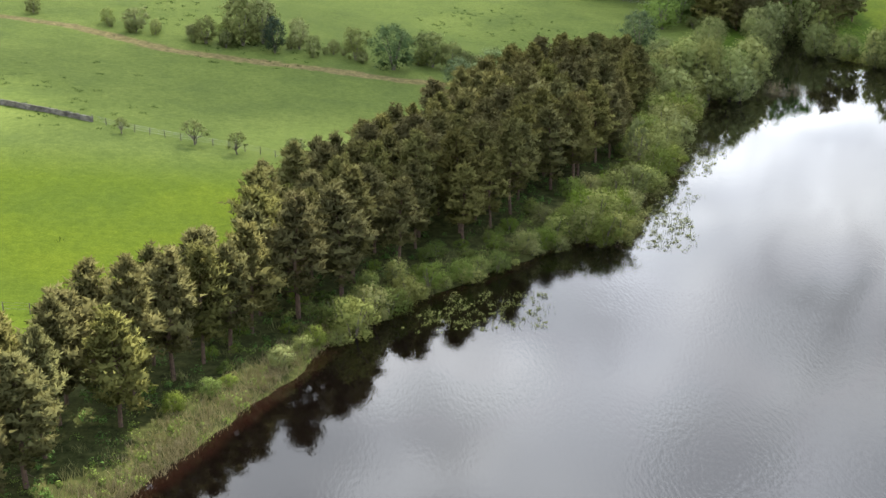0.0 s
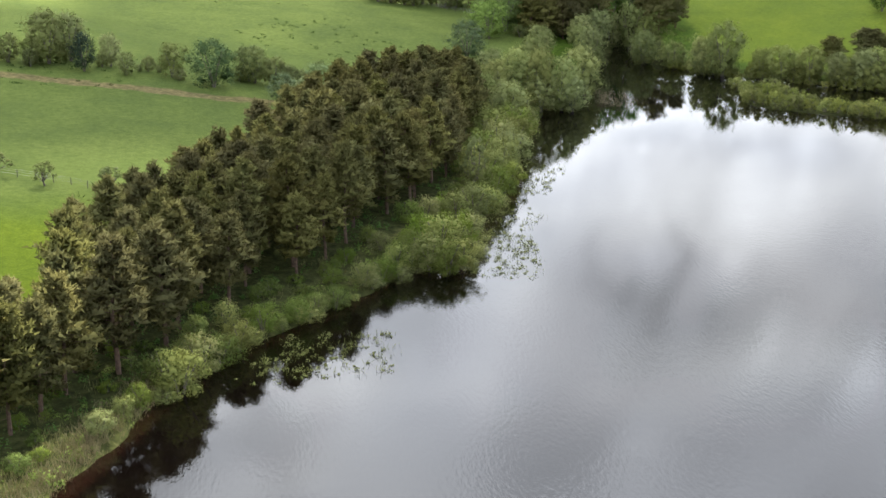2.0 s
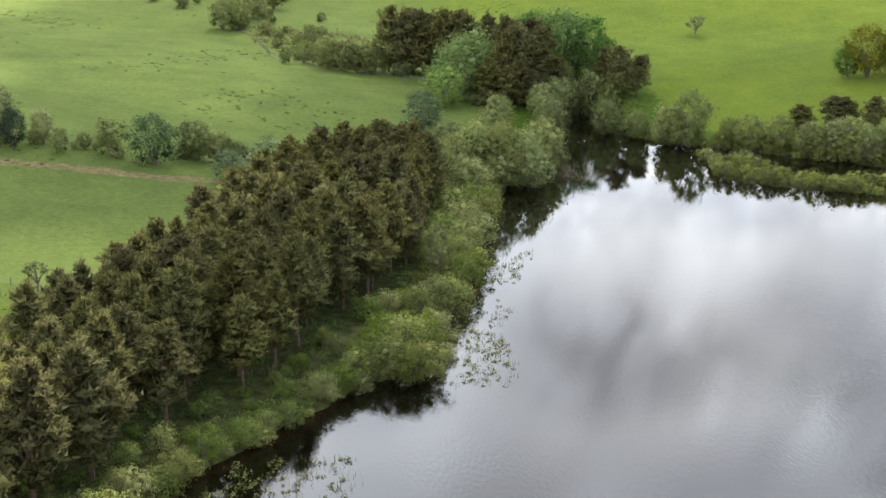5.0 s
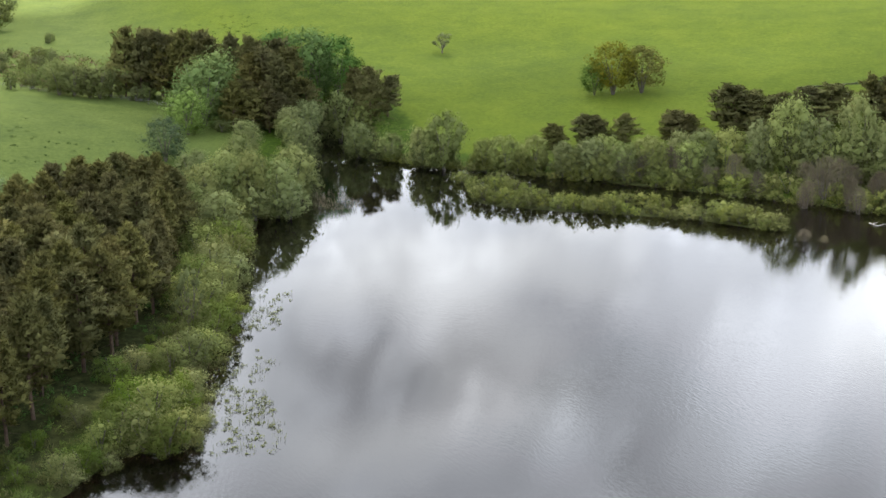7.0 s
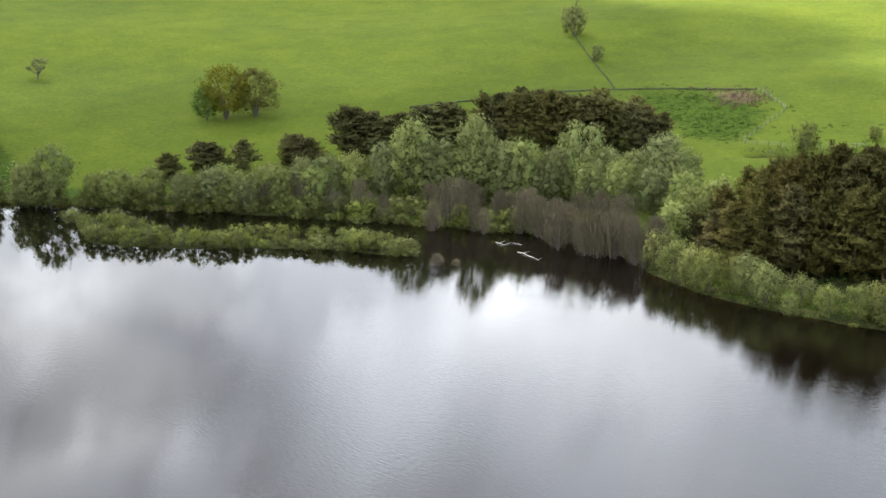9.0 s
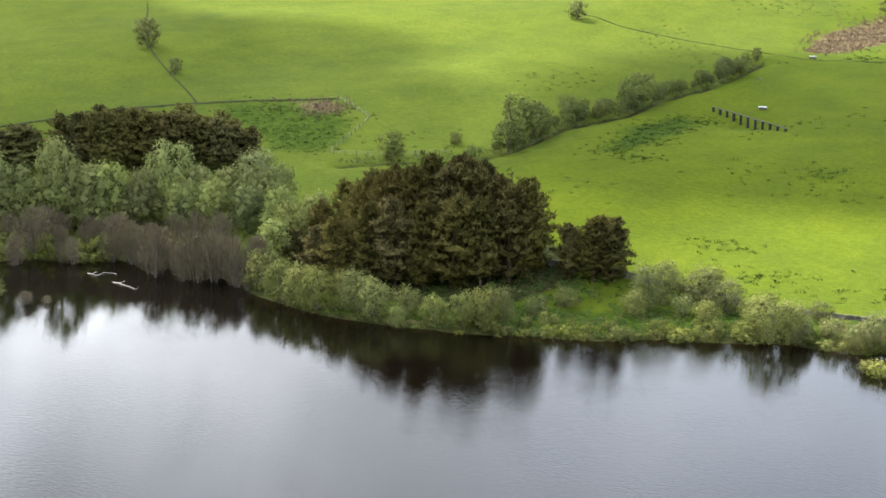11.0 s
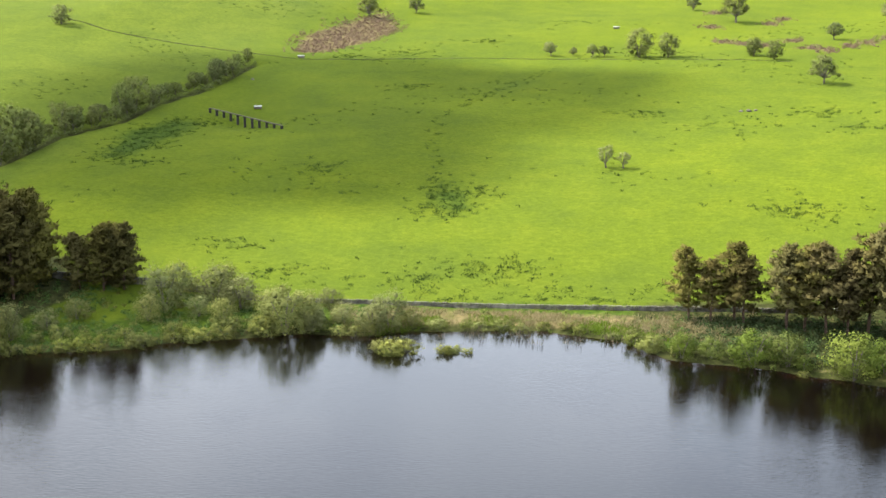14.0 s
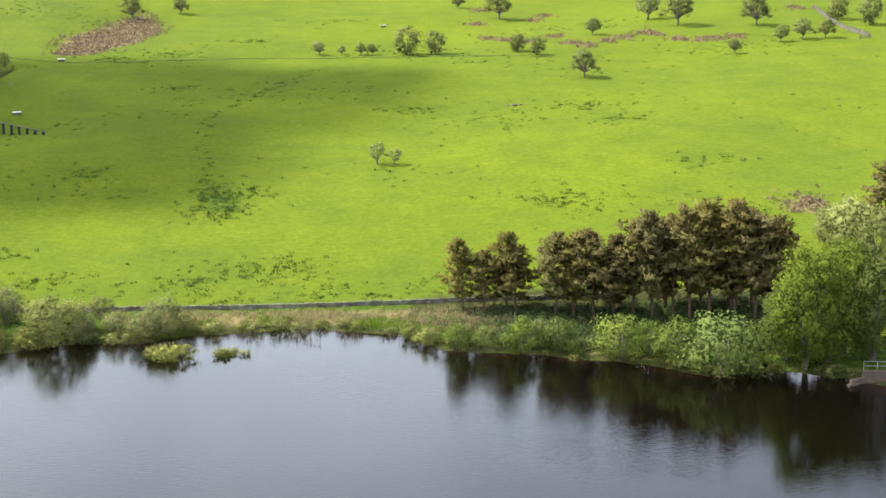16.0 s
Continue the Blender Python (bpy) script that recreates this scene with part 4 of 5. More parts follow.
for x, y in tries[away(tries[:, 0], tries[:, 1], FOREST) < 0]:
    if all((x - a) ** 2 + (y - b) ** 2 > 14.8 for a, b in stood):
        stood.append((float(x), float(y)))
for x, y in stood:
    pines.put(x, y, rng.uniform(10.6, 13.9), rng.uniform(.92, 1.18))
wide_pines = Grove(pine, [7, 8, 9, 10], "pine_tree", "broad Scots pine in a dense clump by the water", "pines round the bay", tall=13, bare=.08, wide=4.3, count=95, sprays=90, size=.42, plump=1.15, taper=.62, needles=DARKPINE)
for x, y, t in PINE_POINT:
    wide_pines.put(x, y, t * rng.uniform(.95, 1.04), min(1.25, 13 / t) ** .5 * rng.uniform(.92, 1.1))
bay_pines = Grove(pine, [15, 16, 17], "pine_tree", "dark Scots pine with a tall bare trunk above the bay", "pines above the bay", tall=13, bare=.22, wide=3.9, count=66, sprays=90, size=.38, plump=1.2, taper=.6, needles=RUSSET, stray=.32)
for x, y, t in PINE_EAST:
    bay_pines.put(x, y, t, min(1.25, 13 / t) ** .5 * rng.uniform(.95, 1.15))
for x, y, t in PINE_EAST[4:16:3]:
    bay_pines.put(x + rng.uniform(-2, 2), y + rng.uniform(1.5, 4), t * rng.uniform(.7, .9), rng.uniform(1.0, 1.2))
far_pines = Grove(pine, [12, 13, 14], "pine_tree", "dark pine in a far shelter belt", "pines of the far shelter belts", tall=12, bare=.14, wide=3.9, count=60, sprays=65, size=.5, plump=1.5, taper=.6)
for x, y, t in PINE_NORTH:
    far_pines.put(x, y, t * 1.05, rng.uniform(1.7, 2.1))
for x, y, t in PINE_BACK + PINE_WEST:
    far_pines.put(x, y, t, min(1.4, 12 / t) ** .6 * rng.uniform(.95, 1.15))
for x, y, t in PINE_BACK[2:] + PINE_WEST[:11]:
    far_pines.put(x + rng.uniform(-3, 3), y + rng.uniform(2, 7), t * rng.uniform(.85, 1.0), rng.uniform(.95, 1.15))

willows = Grove(round_tree, [21, 22, 23, 24], "willow_tree", "grey-green rounded willow by the water", "waterside willows", clumps=44, count=84, spray=.29, lobes=.31)
for x, y, t in WILLOW_INLET + [(a, b, c * 1.12) for a, b, c in WILLOW_NORTH] + [(a, b, c * 1.25) for a, b, c in WILLOW_BACK] + TALL_POINT + GREYWILLOW + WILLOW_EAST:
    willows.put(x, y, t, min(1.3, 8.5 / t) ** .5 * rng.uniform(.9, 1.15))
for x, y, t in WILLOW_INLET + WILLOW_NORTH + WILLOW_BACK:
    willows.put(x + rng.uniform(-3.5, 3.5), y + rng.uniform(-1.5, 3.5), t * rng.uniform(.55, .85), rng.uniform(1.0, 1.25))
oaks = Grove(round_tree, [31, 32], "broadleaf_tree", "dark green broad-leaved tree in full leaf", "dark broad-leaved trees", tall=12.0, wide=4.4, leaf=OAK, clumps=44, spray=.34, count=120)
for x, y, t in OAK_WEST:
    oaks.put(x, y, t * 1.15, 1.0)
yews = Grove(round_tree, [33], "evergreen_tree", "dense dark oval evergreen at the field edge", "evergreens", tall=7.5, wide=2.3, leaf=YEW, clumps=40, spray=.22, count=110)
for x, y, t in CONIFER:
    yews.put(x, y, t * 1.1, .95)
limes = Grove(round_tree, [36, 37], "broadleaf_tree", "tall fresh green broad-leaved tree on the bank", "fresh green broad-leaved trees", tall=14.0, wide=4.4, leaf=SHRUB, clumps=100, spray=.27, count=150, lobes=.27)
for x, y, t in BROADLEAF:
    limes.put(x, y, t, .9)
pale = Grove(round_tree, [41], "flowering_tree", "broad-leaved tree crowned with pale blossom", "blossoming trees", tall=9.0, wide=3.7, leaf=BLOSSOM, clumps=36, count=120, spray=.3)
for x, y, t in RHODO:
    pale.put(x, y, t, 1.15)
maples = Grove(round_tree, [43, 44], "broadleaf_tree", "rounded broad-leaved tree in pale mint-green leaf", "pale broad-leaved trees", tall=9.0, wide=3.7, leaf=MINT, clumps=40, count=110, spray=.3)
for x, y, t in MAPLE_WEST + [(-290, 66, 14)]:
    maples.put(x, y, t * 1.2, 1.15)
mays = Grove(round_tree, [46], "hawthorn_tree", "round hawthorn covered in white may blossom", "blossoming hawthorns", tall=6.0, wide=3.2, leaf=MAY, clumps=30, count=120, spray=.2)
for x, y, t in WHITE:
    mays.put(x, y, t * 1.25, 1.0)
amber = Grove(round_tree, [51, 52], "field_tree", "broad field tree with amber young leaves", "field trees", tall=10.0, wide=3.9, leaf=AMBER, clumps=56, low=.05, count=120, spray=.26, stems=5, lobes=.28)
for x, y, t in AUTUMN + BROWN:
    amber.put(x, y, t * 1.12, 1.15)
oaks.put(-280, 164.5, 9.5, .95)
shrubs = Grove(round_tree, [61, 62, 63, 64, 65], "shrub", "light green leafy shrub at the water's edge", "waterside shrubs", tall=3.2, wide=1.8, leaf=SHRUB, clumps=16, spray=.16, count=160, category="shrub", stems=3)
pale_shrubs = Grove(round_tree, [95, 96, 97, 98], "shrub", "pale green leafy shrub leaning over the water", "pale waterside shrubs", tall=3.2, wide=1.8, leaf=SAGE, clumps=18, spray=.15, count=160, category="shrub", stems=3)
for x, y, t in SHORE_WEST[::2] + SHORE_REACH[::2] + SHORE_REACH[1::4]:
    pale_shrubs.put(x, y, t, rng.uniform(.9, 1.2))
for x, y, t in SHRUB_POINT:
    pale_shrubs.put(x, y, t * rng.uniform(.95, 1.1), rng.uniform(.72, .92))
for x, y, t in CONEBUSH:
    oaks.put(x, y, t, .8)
for x, y, t in SHRUB_BAY + SHORE_WEST[1::2] + SHORE_REACH[3::4]:
    shrubs.put(x, y, t, rng.uniform(.9, 1.2))
sages = Grove(round_tree, [91, 92, 93], "sallow_bush", "pale sage-green domed sallow bush on the shore", "pale sallow bushes", tall=4.0, wide=2.2, leaf=SAGE, clumps=20, spray=.17, count=150, category="shrub", stems=3)
for x, y, t in SHRUB_EAST + LOW_BAY[5:]:
    sages.put(x, y, t, rng.uniform(.9, 1.15))
for x, y, a in along(SHORE[4:18], 4.3):
    k = rng.uniform(-1.4, 2.2)
    sages.put(x + math.sin(a) * -k + rng.uniform(-1, 1), y + math.cos(a) * k, rng.uniform(.8, 2.4), rng.uniform(1.0, 1.5))
for x, y, a in along(SHORE[3:17], 2.4):
    k = rng.uniform(3.5, 9.5)
    shrubs.put(x + math.sin(a) * -k, y + math.cos(a) * k, rng.uniform(.9, 2.3), rng.uniform(1.0, 1.4))
scrub = Grove(round_tree, [66, 67, 68], "willow_bush", "low olive-green willow bush in the shallows", "willow scrub on the drowned spit", tall=2.6, wide=1.9, leaf=OLIVE, clumps=12, spray=.23, count=70, category="shrub", stems=3)
for x, y, t in LOW_BAY[:5]:
    for n in range(3):
        scrub.put(x + rng.uniform(-1.6, 1.6), y + rng.uniform(-.8, .8), t * rng.uniform(.4, .75), rng.uniform(1.1, 1.5))
spit = [p for p in along([(-230, 106), (-206, 99.5), (-195, 108.5), (-186, 119), (-177, 129), (-166, 136)], 2.2)] + along([(-222, 108), (-203, 110), (-186, 126), (-170, 137)], 2.6)
for x, y in [(-164.5, 136), (-166, 134), (-166.5, 137.5), (-168, 135.5), (-169.5, 138), (-171, 134)]:
    scrub.put(x, y, rng.uniform(1.3, 2.2), rng.uniform(1.0, 1.3))
for x, y, _ in spit:
    scrub.put(x + rng.uniform(-1.3, 1.3), y + rng.uniform(-1.3, 1.3), rng.uniform(1.8, 3.4), rng.uniform(.9, 1.2))
for x, y, _ in along(SHORE[25:31], 2.4):
    scrub.put(x + rng.uniform(-3, 1), y + rng.uniform(1, 5), rng.uniform(2.5, 4.5), rng.uniform(.9, 1.2))
for x, y, _ in along(SHORE[23:31], 2.2):
    scrub.put(x + rng.uniform(-1, 1), y + rng.uniform(-1, .8), rng.uniform(1.2, 2.6), rng.uniform(1.0, 1.4))
for x, y, _ in along([(-92, 156)] + SHORE[34:39], 2.1):
    scrub.put(x + rng.uniform(-1, 1), y + rng.uniform(-.6, 4.5), rng.uniform(1.0, 2.3), rng.uniform(1.0, 1.4))
for x, y, _ in along([(-92, 156)] + SHORE[34:44], 3.0) + along(SHORE[44:49], 6.5):
    scrub.put(x + rng.uniform(-1, 1), y + rng.uniform(-.8, 1.6), rng.uniform(.8, 2.0), rng.uniform(1.0, 1.5))
bares = Grove(bare_tree, [71, 72, 73], "leafless_tree", "leafless grey-brown alder standing in shallow water", "flooded leafless trees")
for x, y, t in BARE + BARE_EAST:
    bares.put(x, y, t * rng.uniform(.6, 1.1), rng.uniform(.9, 1.3))
    bares.put(x + rng.uniform(-3, 3), y + rng.uniform(-2, 2.5), t * rng.uniform(.5, .95))
for x, y, _ in along([(-222, 131), (-206, 143), (-190, 152)], 2.6):
    bares.put(x + rng.uniform(-2, 2), y + rng.uniform(-2, 3), rng.uniform(4.0, 7.2), rng.uniform(.8, 1.1))
for x, y, t in [(-156, 134.5, 2.4), (-158, 136.5, 1.7), (-154, 137, 1.5)]:
    bares.put(x, y, t, 1.9)
thorns = Grove(hawthorn, [81, 82, 83], "hawthorn_tree", "small wind-shaped hawthorn in the pasture", "field hawthorns")
for x, y, t in HAWTHORN_FIELD[1:] + HEDGE_TOP[:4]:
    thorns.put(x, y, t)
thin = Grove(hawthorn, [88, 89, 90], "hawthorn_tree", "thin open hawthorn with bare twisting boughs", "open hawthorns", count=15, sprays=46, wide=2.0, low=.4)
for x, y, t in HEDGE_WEST + LONE + [(-13.4, 271, 4.9), (-9.9, 270.4, 3.7)]:
    thin.put(x, y, t, 1.15)
thin.put(-138.5, 28.5, 9.5, .45)
hedges = Grove(round_tree, [84, 85, 86, 87], "hedgerow_tree", "grey-green hedgerow tree along the field edge", "hedgerow trees", tall=6.0, wide=2.5, leaf=THORN, clumps=26, spray=.3, count=66)
for x, y, t in HEDGE_TOP[4:] + STREAM + FARBUSH + LINE_WEST[::2] + SCRUB_WEST[::2]:
    hedges.put(x, y, t, rng.uniform(.85, 1.2))
for x, y, _ in along(STREAM_LINE[2:], 4.2):
    hedges.put(x + rng.uniform(-2.5, 1.0), y + rng.uniform(-2, 2), rng.uniform(1.6, 4.6), rng.uniform(.9, 1.4))
for x, y, t in PINE_WEST[:11]:
    hedges.put(x + rng.uniform(0, 4), y - rng.uniform(1, 4), rng.uniform(3, 5.5), rng.uniform(1.0, 1.4))
for x, y, t in [(-292, 100, 14), (-286, 103, 11), (-296, 96, 11)]:
    hedges.put(x, y, t, .8)
for x, y, t in LINE_WEST[1::2] + SCRUB_WEST[1::2]:
    willows.put(x, y, t, rng.uniform(.8, 1.1))
for n in range(30):
    hedges.put(-328 - 3.2 * n + rng.uniform(-5, 5), 40 + rng.uniform(-14, 12) - .6 * n, rng.uniform(2.5, 6), rng.uniform(.8, 1.2))
for x, y, t in [(-393, 13, 11), (-394, 18, 9), (-418, 24, 10), (-442, 33, 12), (-468, 28, 13), (-450, -8, 6), (-439, 2, 6), (-449, 7, 5), (-466, 11, 7), (-480, 20, 12), (-468, 38, 11), (-361, 33, 5), (-333, 36, 8), (-325, 41, 9), (-323, 47, 9)]:
    hedges.put(x, y, t, rng.uniform(.9, 1.15))
for x, y, t in LINE_WEST + SCRUB_WEST[6:]:
    hedges.put(x + rng.uniform(-4, 4), y + rng.uniform(-3, 3), t * rng.uniform(.35, .6), rng.uniform(1.0, 1.4))


# ---- growth that nobody could count ----
def sprinkle(seed, box, keep, tries):
    r = np.random.default_rng(seed)
    p = np.stack([r.uniform(box[0], box[1], tries), r.uniform(box[2], box[3], tries)], 1)
    return p[keep(p[:, 0], p[:, 1], r)]


def tufts(name, label, category, seed, pts, tall, each, blade, width, mat, splay=.5, foot=.25):
    """Tufts of blades on the ground."""
    r = np.random.default_rng(seed)
    base = np.repeat(pts, each, 0) + r.normal(size=(len(pts) * each, 2)) * foot
    size = np.repeat(r.uniform(.6, 1.3, len(pts)), each)
    z = np.maximum(height(base[:, 0], base[:, 1]), -.05)
    ways = np.concatenate([r.normal(size=base.shape) * splay, np.ones((len(base), 1))], 1)
    v, f = blades(r, np.concatenate([base, z[:, None] - .05], 1), ways, blade * size, width)
    return tagged(new(name, mesh(name, v, f, mat)), label, category, kind="stuff")


def sprigs(name, label, category, seed, pts, low, high, each, leaf, spread, mat):
    """Low leafy growth: leaf sprays heaped over each point."""
    r = np.random.default_rng(seed)
    n = len(pts) * each
    d = r.normal(size=(n, 3))
    d[:, 2] = np.abs(d[:, 2])
    d /= np.linalg.norm(d, axis=1)[:, None]
    size = np.repeat(r.uniform(low, high, len(pts)), each)
    k = r.uniform(.35, 1.05, n)
    xy = np.repeat(pts, each, 0) + d[:, :2] * (size * spread * k)[:, None]
    z = np.maximum(height(xy[:, 0], xy[:, 1]), 0) + d[:, 2] * size * k
    bits = leaves(r, np.concatenate([xy, z[:, None]], 1), d + r.normal(size=d.shape) * .5, leaf, leaf * .65, d + np.array([0, 0, .4]))
    return tagged(new(name, leafy(name, [bits], mat)), label, category, kind="stuff")


verge = sprinkle(150, (-48, 12, 176, 191), lambda x, y, r: (away(x, y, SHORE) > 1.2) & (y < 188.5 + .03 * x) & (np.sin(x * .31 + 1) + np.sin(y * .9 + x * .13) + r.normal(size=len(x)) * .6 > -.3), 2200)
tufts("verge_grass", "dry straw-coloured grass between wall and water", "grass", 151, verge[:1500], .7, 16, .6, .07, STRAW, .6, .4)
sprigs("verge_bracken", "brown dead stalks on the bank below the wall", "bracken", 152, verge[1500:1900], .25, .6, 14, .22, 1.0, BRACKEN)
fresh = foliage("fresh verge grass", (.050, .095, .012), (.085, .140, .016), (.125, .180, .026), .8, .25)
sward = sprinkle(156, (-50, 14, 174, 187), lambda x, y, r: (away(x, y, SHORE) > .2) & (away(x, y, SHORE) < 4.5) & (np.sin(x * .47) + np.sin(x * .19 + 2) + r.normal(size=len(x)) * .5 > .1), 2600)
tufts("verge_sward", "fresh green rank grass along the shallow bay", "grass", 157, sward[:900], .6, 16, .55, .08, fresh, .6, .4)
strand = sprinkle(153, (-75, -8, -48, -8), lambda x, y, r: (away(x, y, SHORE) > .1) & (away(x, y, SHORE) < r.uniform(.5, 4.5, len(x))), 9000)
tufts("strand_grass", "pale straw and green rank grass along the waterline", "grass", 154, strand[:900], .8, 16, .75, .06, STRAW, .5, .4)
sprigs("strand_scrub", "low brambles and ferns on the bank beneath the pines", "undergrowth", 155, strand[900:1150], .3, .8, 36, .18, 1.0, SHRUB)
VIEW = (-325, 62, -48, 205)
bank = sprinkle(101, VIEW, lambda x, y, r: (away(x, y, SHORE) > .1) & (away(x, y, SHORE) < r.uniform(1, 11, len(x))) & (y > -x * .55 - 70) & ((x < 3) | (r.uniform(0, 1, len(x)) < .35)), 60000)
sprigs("bank_scrub", "tangled green undergrowth along the waterline", "undergrowth", 102, bank[::2][:3600], .35, 1.15, 40, .2, .9, SHRUB)
tufts("bank_grass", "straw-coloured and green rank grass on the bank", "grass", 103, bank[1::2][:4600], .8, 13, .8, .065, REED, .4, .4)
glade = sprinkle(106, (-99, -46, 155, 187), lambda x, y, r: (away(x, y, SHORE) > .5) & (y < 186.5) & (np.sin(x * .5) + np.sin(y * .7 + x * .2) + r.normal(size=len(x)) > -.4), 1500)
sprigs("glade_scrub", "rough green and brown undergrowth below the pines", "undergrowth", 107, glade[:420], .3, .95, 40, .22, 1.0, OAK)
sprigs("glade_bracken", "olive-brown dead growth on the shore", "undergrowth", 108, glade[420:640], .3, .8, 34, .22, 1.0, REED)
floor_growth = sprinkle(104, (-207, 62, -50, 195), lambda x, y, r: (away(x, y, FOREST) < 2) | (away(x, y, POINT_WOOD) < 3) | (away(x, y, BAY_WOOD) < 2), 9000)
sprigs("forest_undergrowth", "dark green brambles and ferns under the pines", "undergrowth", 105, floor_growth[:1500], .4, 1.3, 34, .25, .9, OAK)

bay_floor = sprinkle(109, (-2, 52, 168, 189), lambda x, y, r: (away(x, y, SHORE) > 3) & (y < 187.5) & (x > 2 + r.uniform(-4, 4, len(x))), 1500)
sprigs("bay_undergrowth", "brambles and shrubs beneath the bay pines, coloured dark for shade", "undergrowth", 111, bay_floor[:620], .6, 1.9, 44, .26, .9, SHADED_BRAMBLE)

WEEDS = [[(-85, -2), (-84, 9), (-73, 8), (-72, -8)], [(-123, 26), (-118, 33), (-99, 29), (-102, 21)], [(-139, 33.5), (-127, 37), (-121, 33), (-123, 27)], [(-166, 42), (-156, 47), (-140, 40), (-141, 34)]]
weed = np.concatenate([sprinkle(110 + n, (-170, -70, -10, 50), lambda x, y, r, w=w: (away(x, y, w) < 0) & (r.uniform(0, 1, len(x)) < .9), t) for n, (w, t) in enumerate(zip(WEEDS, (9000, 9000, 6000, 5000)))])
sprigs("water_weed", "pale green leafy sprigs breaking the water surface", "water plants", 120, weed[::2], .12, .5, 16, .19, 1.5, OLIVE)
tufts("reeds", "sparse upright reeds growing in the shallows", "reeds", 121, weed[1::5], .8, 9, .7, .04, OLIVE, .3, .4)
reedbed = sprinkle(122, (-232, 4, 60, 182), lambda x, y, r: ((np.hypot((x + 218) / 9, (y - 73) / 5) < 1) | (np.hypot((x + 17) / 16, (y - 177) / 3) < 1) & (r.uniform(0, 1, len(x)) < .3)), 12000)
tufts("reeds", "upright pale reeds standing in the water", "reeds", 123, reedbed[:300], 1.2, 12, 1.3, .05, TWIG, .22, .4)
field = sprinkle(130, (-420, 150, -110, 480), lambda x, y, r: (away(x, y, SHORE) > 12) & ((x > -165) | (y < 110)) & (np.sin(x * .07 + 2 * np.sin(y * .05)) + np.sin(y * .083 + 1.5 * np.sin(x * .037)) + r.normal(size=len(x)) * .8 > 1.5), 40000)
patch = np.concatenate([sprinkle(131 + n, b, lambda x, y, r, q=q: away(x, y, q) < r.normal(size=len(x)) * 4 - 2, t) for n, (q, b, t) in enumerate(zip(RUSHES, ((-220, -168, 226, 262), (-127, -108, 255, 306), (-50, -33, 230, 264)), (800, 420, 330)))])
clumps = np.concatenate([np.random.default_rng(n).normal(size=(34, 2)) * (3.6, 2.6) + c for n, c in enumerate(CLUMPS)])
tufts("rush_tussocks", "dark green rush tussocks dotted over the pasture", "rushes", 135, np.concatenate([field[:5200], patch, clumps, [(x + rng.uniform(-2, 2), y + rng.uniform(-2, 2)) for x, y, _ in along(DITCH, 2.2)]]), .5, 13, .46, .1, RUSH, .75, .34)
dead = np.concatenate([sprinkle(140 + n, b, lambda x, y, r, q=q: away(x, y, q) < r.normal(size=len(x)) * 2.5 - 1.5, t) for n, (q, b, t) in enumerate(zip(BRACKENS, ((-208, -181, 251, 271), (-124, -88, 388, 494)), (500, 3000)))]
                      + [np.random.default_rng(n).normal(size=(38, 2)) * (2.1, 3.0) + c for n, c in enumerate(HEATHER)])
sprigs("bracken", "rust-brown dead bracken and heather", "bracken", 145, dead, .4, 1.3, 20, .34, 1.1, BRACKEN)
nook = [(-401, 20), (-371, 21), (-342, 28), (-326, 42), (-338, 53), (-382, 56)]
rough_ground = sprinkle(147, (-402, -325, 19, 57), lambda x, y, r: away(x, y, nook) < r.normal(size=len(x)) * 3, 900)
sprigs("nook_bracken", "rusty bracken and heather among far scrub", "bracken", 148, rough_ground[::2], .5, 1.4, 16, .45, 1.2, BRACKEN)
sprigs("nook_scrub", "grey-green low scrub in the far hollow", "undergrowth", 149, rough_ground[1::2], .6, 1.8, 16, .45, 1.2, THORN)
gully = np.array([(x + random.Random(n).uniform(-2.4, 2.4), y + random.Random(n + 999).uniform(-2.4, 2.4)) for n, (x, y, _) in enumerate(along(STREAM_LINE, .45))])
sprigs("gully_scrub", "dark scrub along the sunken stream", "undergrowth", 146, gully, .5, 1.5, 20, .32, 1.0, THORN)


# ---- walls, fences and small built things ----
def stone_wall(line, label, high=1.15, seed=1, mat=STONE, thick=.56):
    """A dry-stone wall: courses of uneven stones with upright coping stones on top."""
    r = np.random.default_rng(seed)
    root = tagged(new("dry_stone_wall"), label, "wall")
    courses, cope = [], []
    for x, y, a in along(line, .62):
        g = float(height(x, y))
        for k in range(4):
            courses.append(slab((x + r.normal() * .03, y + r.normal() * .03, g - .12 + (k + .5) * high / 4), (.68 + r.uniform(-.05, .05), thick - k * .05, high / 4 + .02), a + r.normal() * .05, r, .03))
    for x, y, a in along(line, .3):
        cope.append(slab((x, y, float(height(x, y)) + high + .03), (.2 + r.uniform(-.04, .04), thick * .75, min(.24, high * .5) + r.uniform(-.06, .08) * min(1, high * 2)), a + r.normal() * .12, r, .025))
    tagged(part("courses", mesh("courses", *joined(courses), mat), root), kind="stuff")
    tagged(part("coping", mesh("coping", *joined(cope), mat), root), kind="stuff")
    return root


stone_wall([(-153, -90), (-151.9, -75.4), (-151.4, -70), (-149.7, -64.4), (-147.9, -58.7), (-146.2, -54.5)], "grey dry-stone wall across the pasture", .62, seed=2)
stone_wall([(-62, 187), (-48.4, 187.8), (-36.2, 188.9), (-23.9, 189.8), (-11.4, 191), (0.4, 191.6), (13.7, 189.6), (24, 190)], "pale dry-stone wall above the shore", .5, seed=3)
stone_wall([(-99, 190), (-97.4, 188), (-90.6, 187), (-80, 188.5), (-62, 187)], "dark mossy dry-stone wall behind the pines", .9, seed=4)
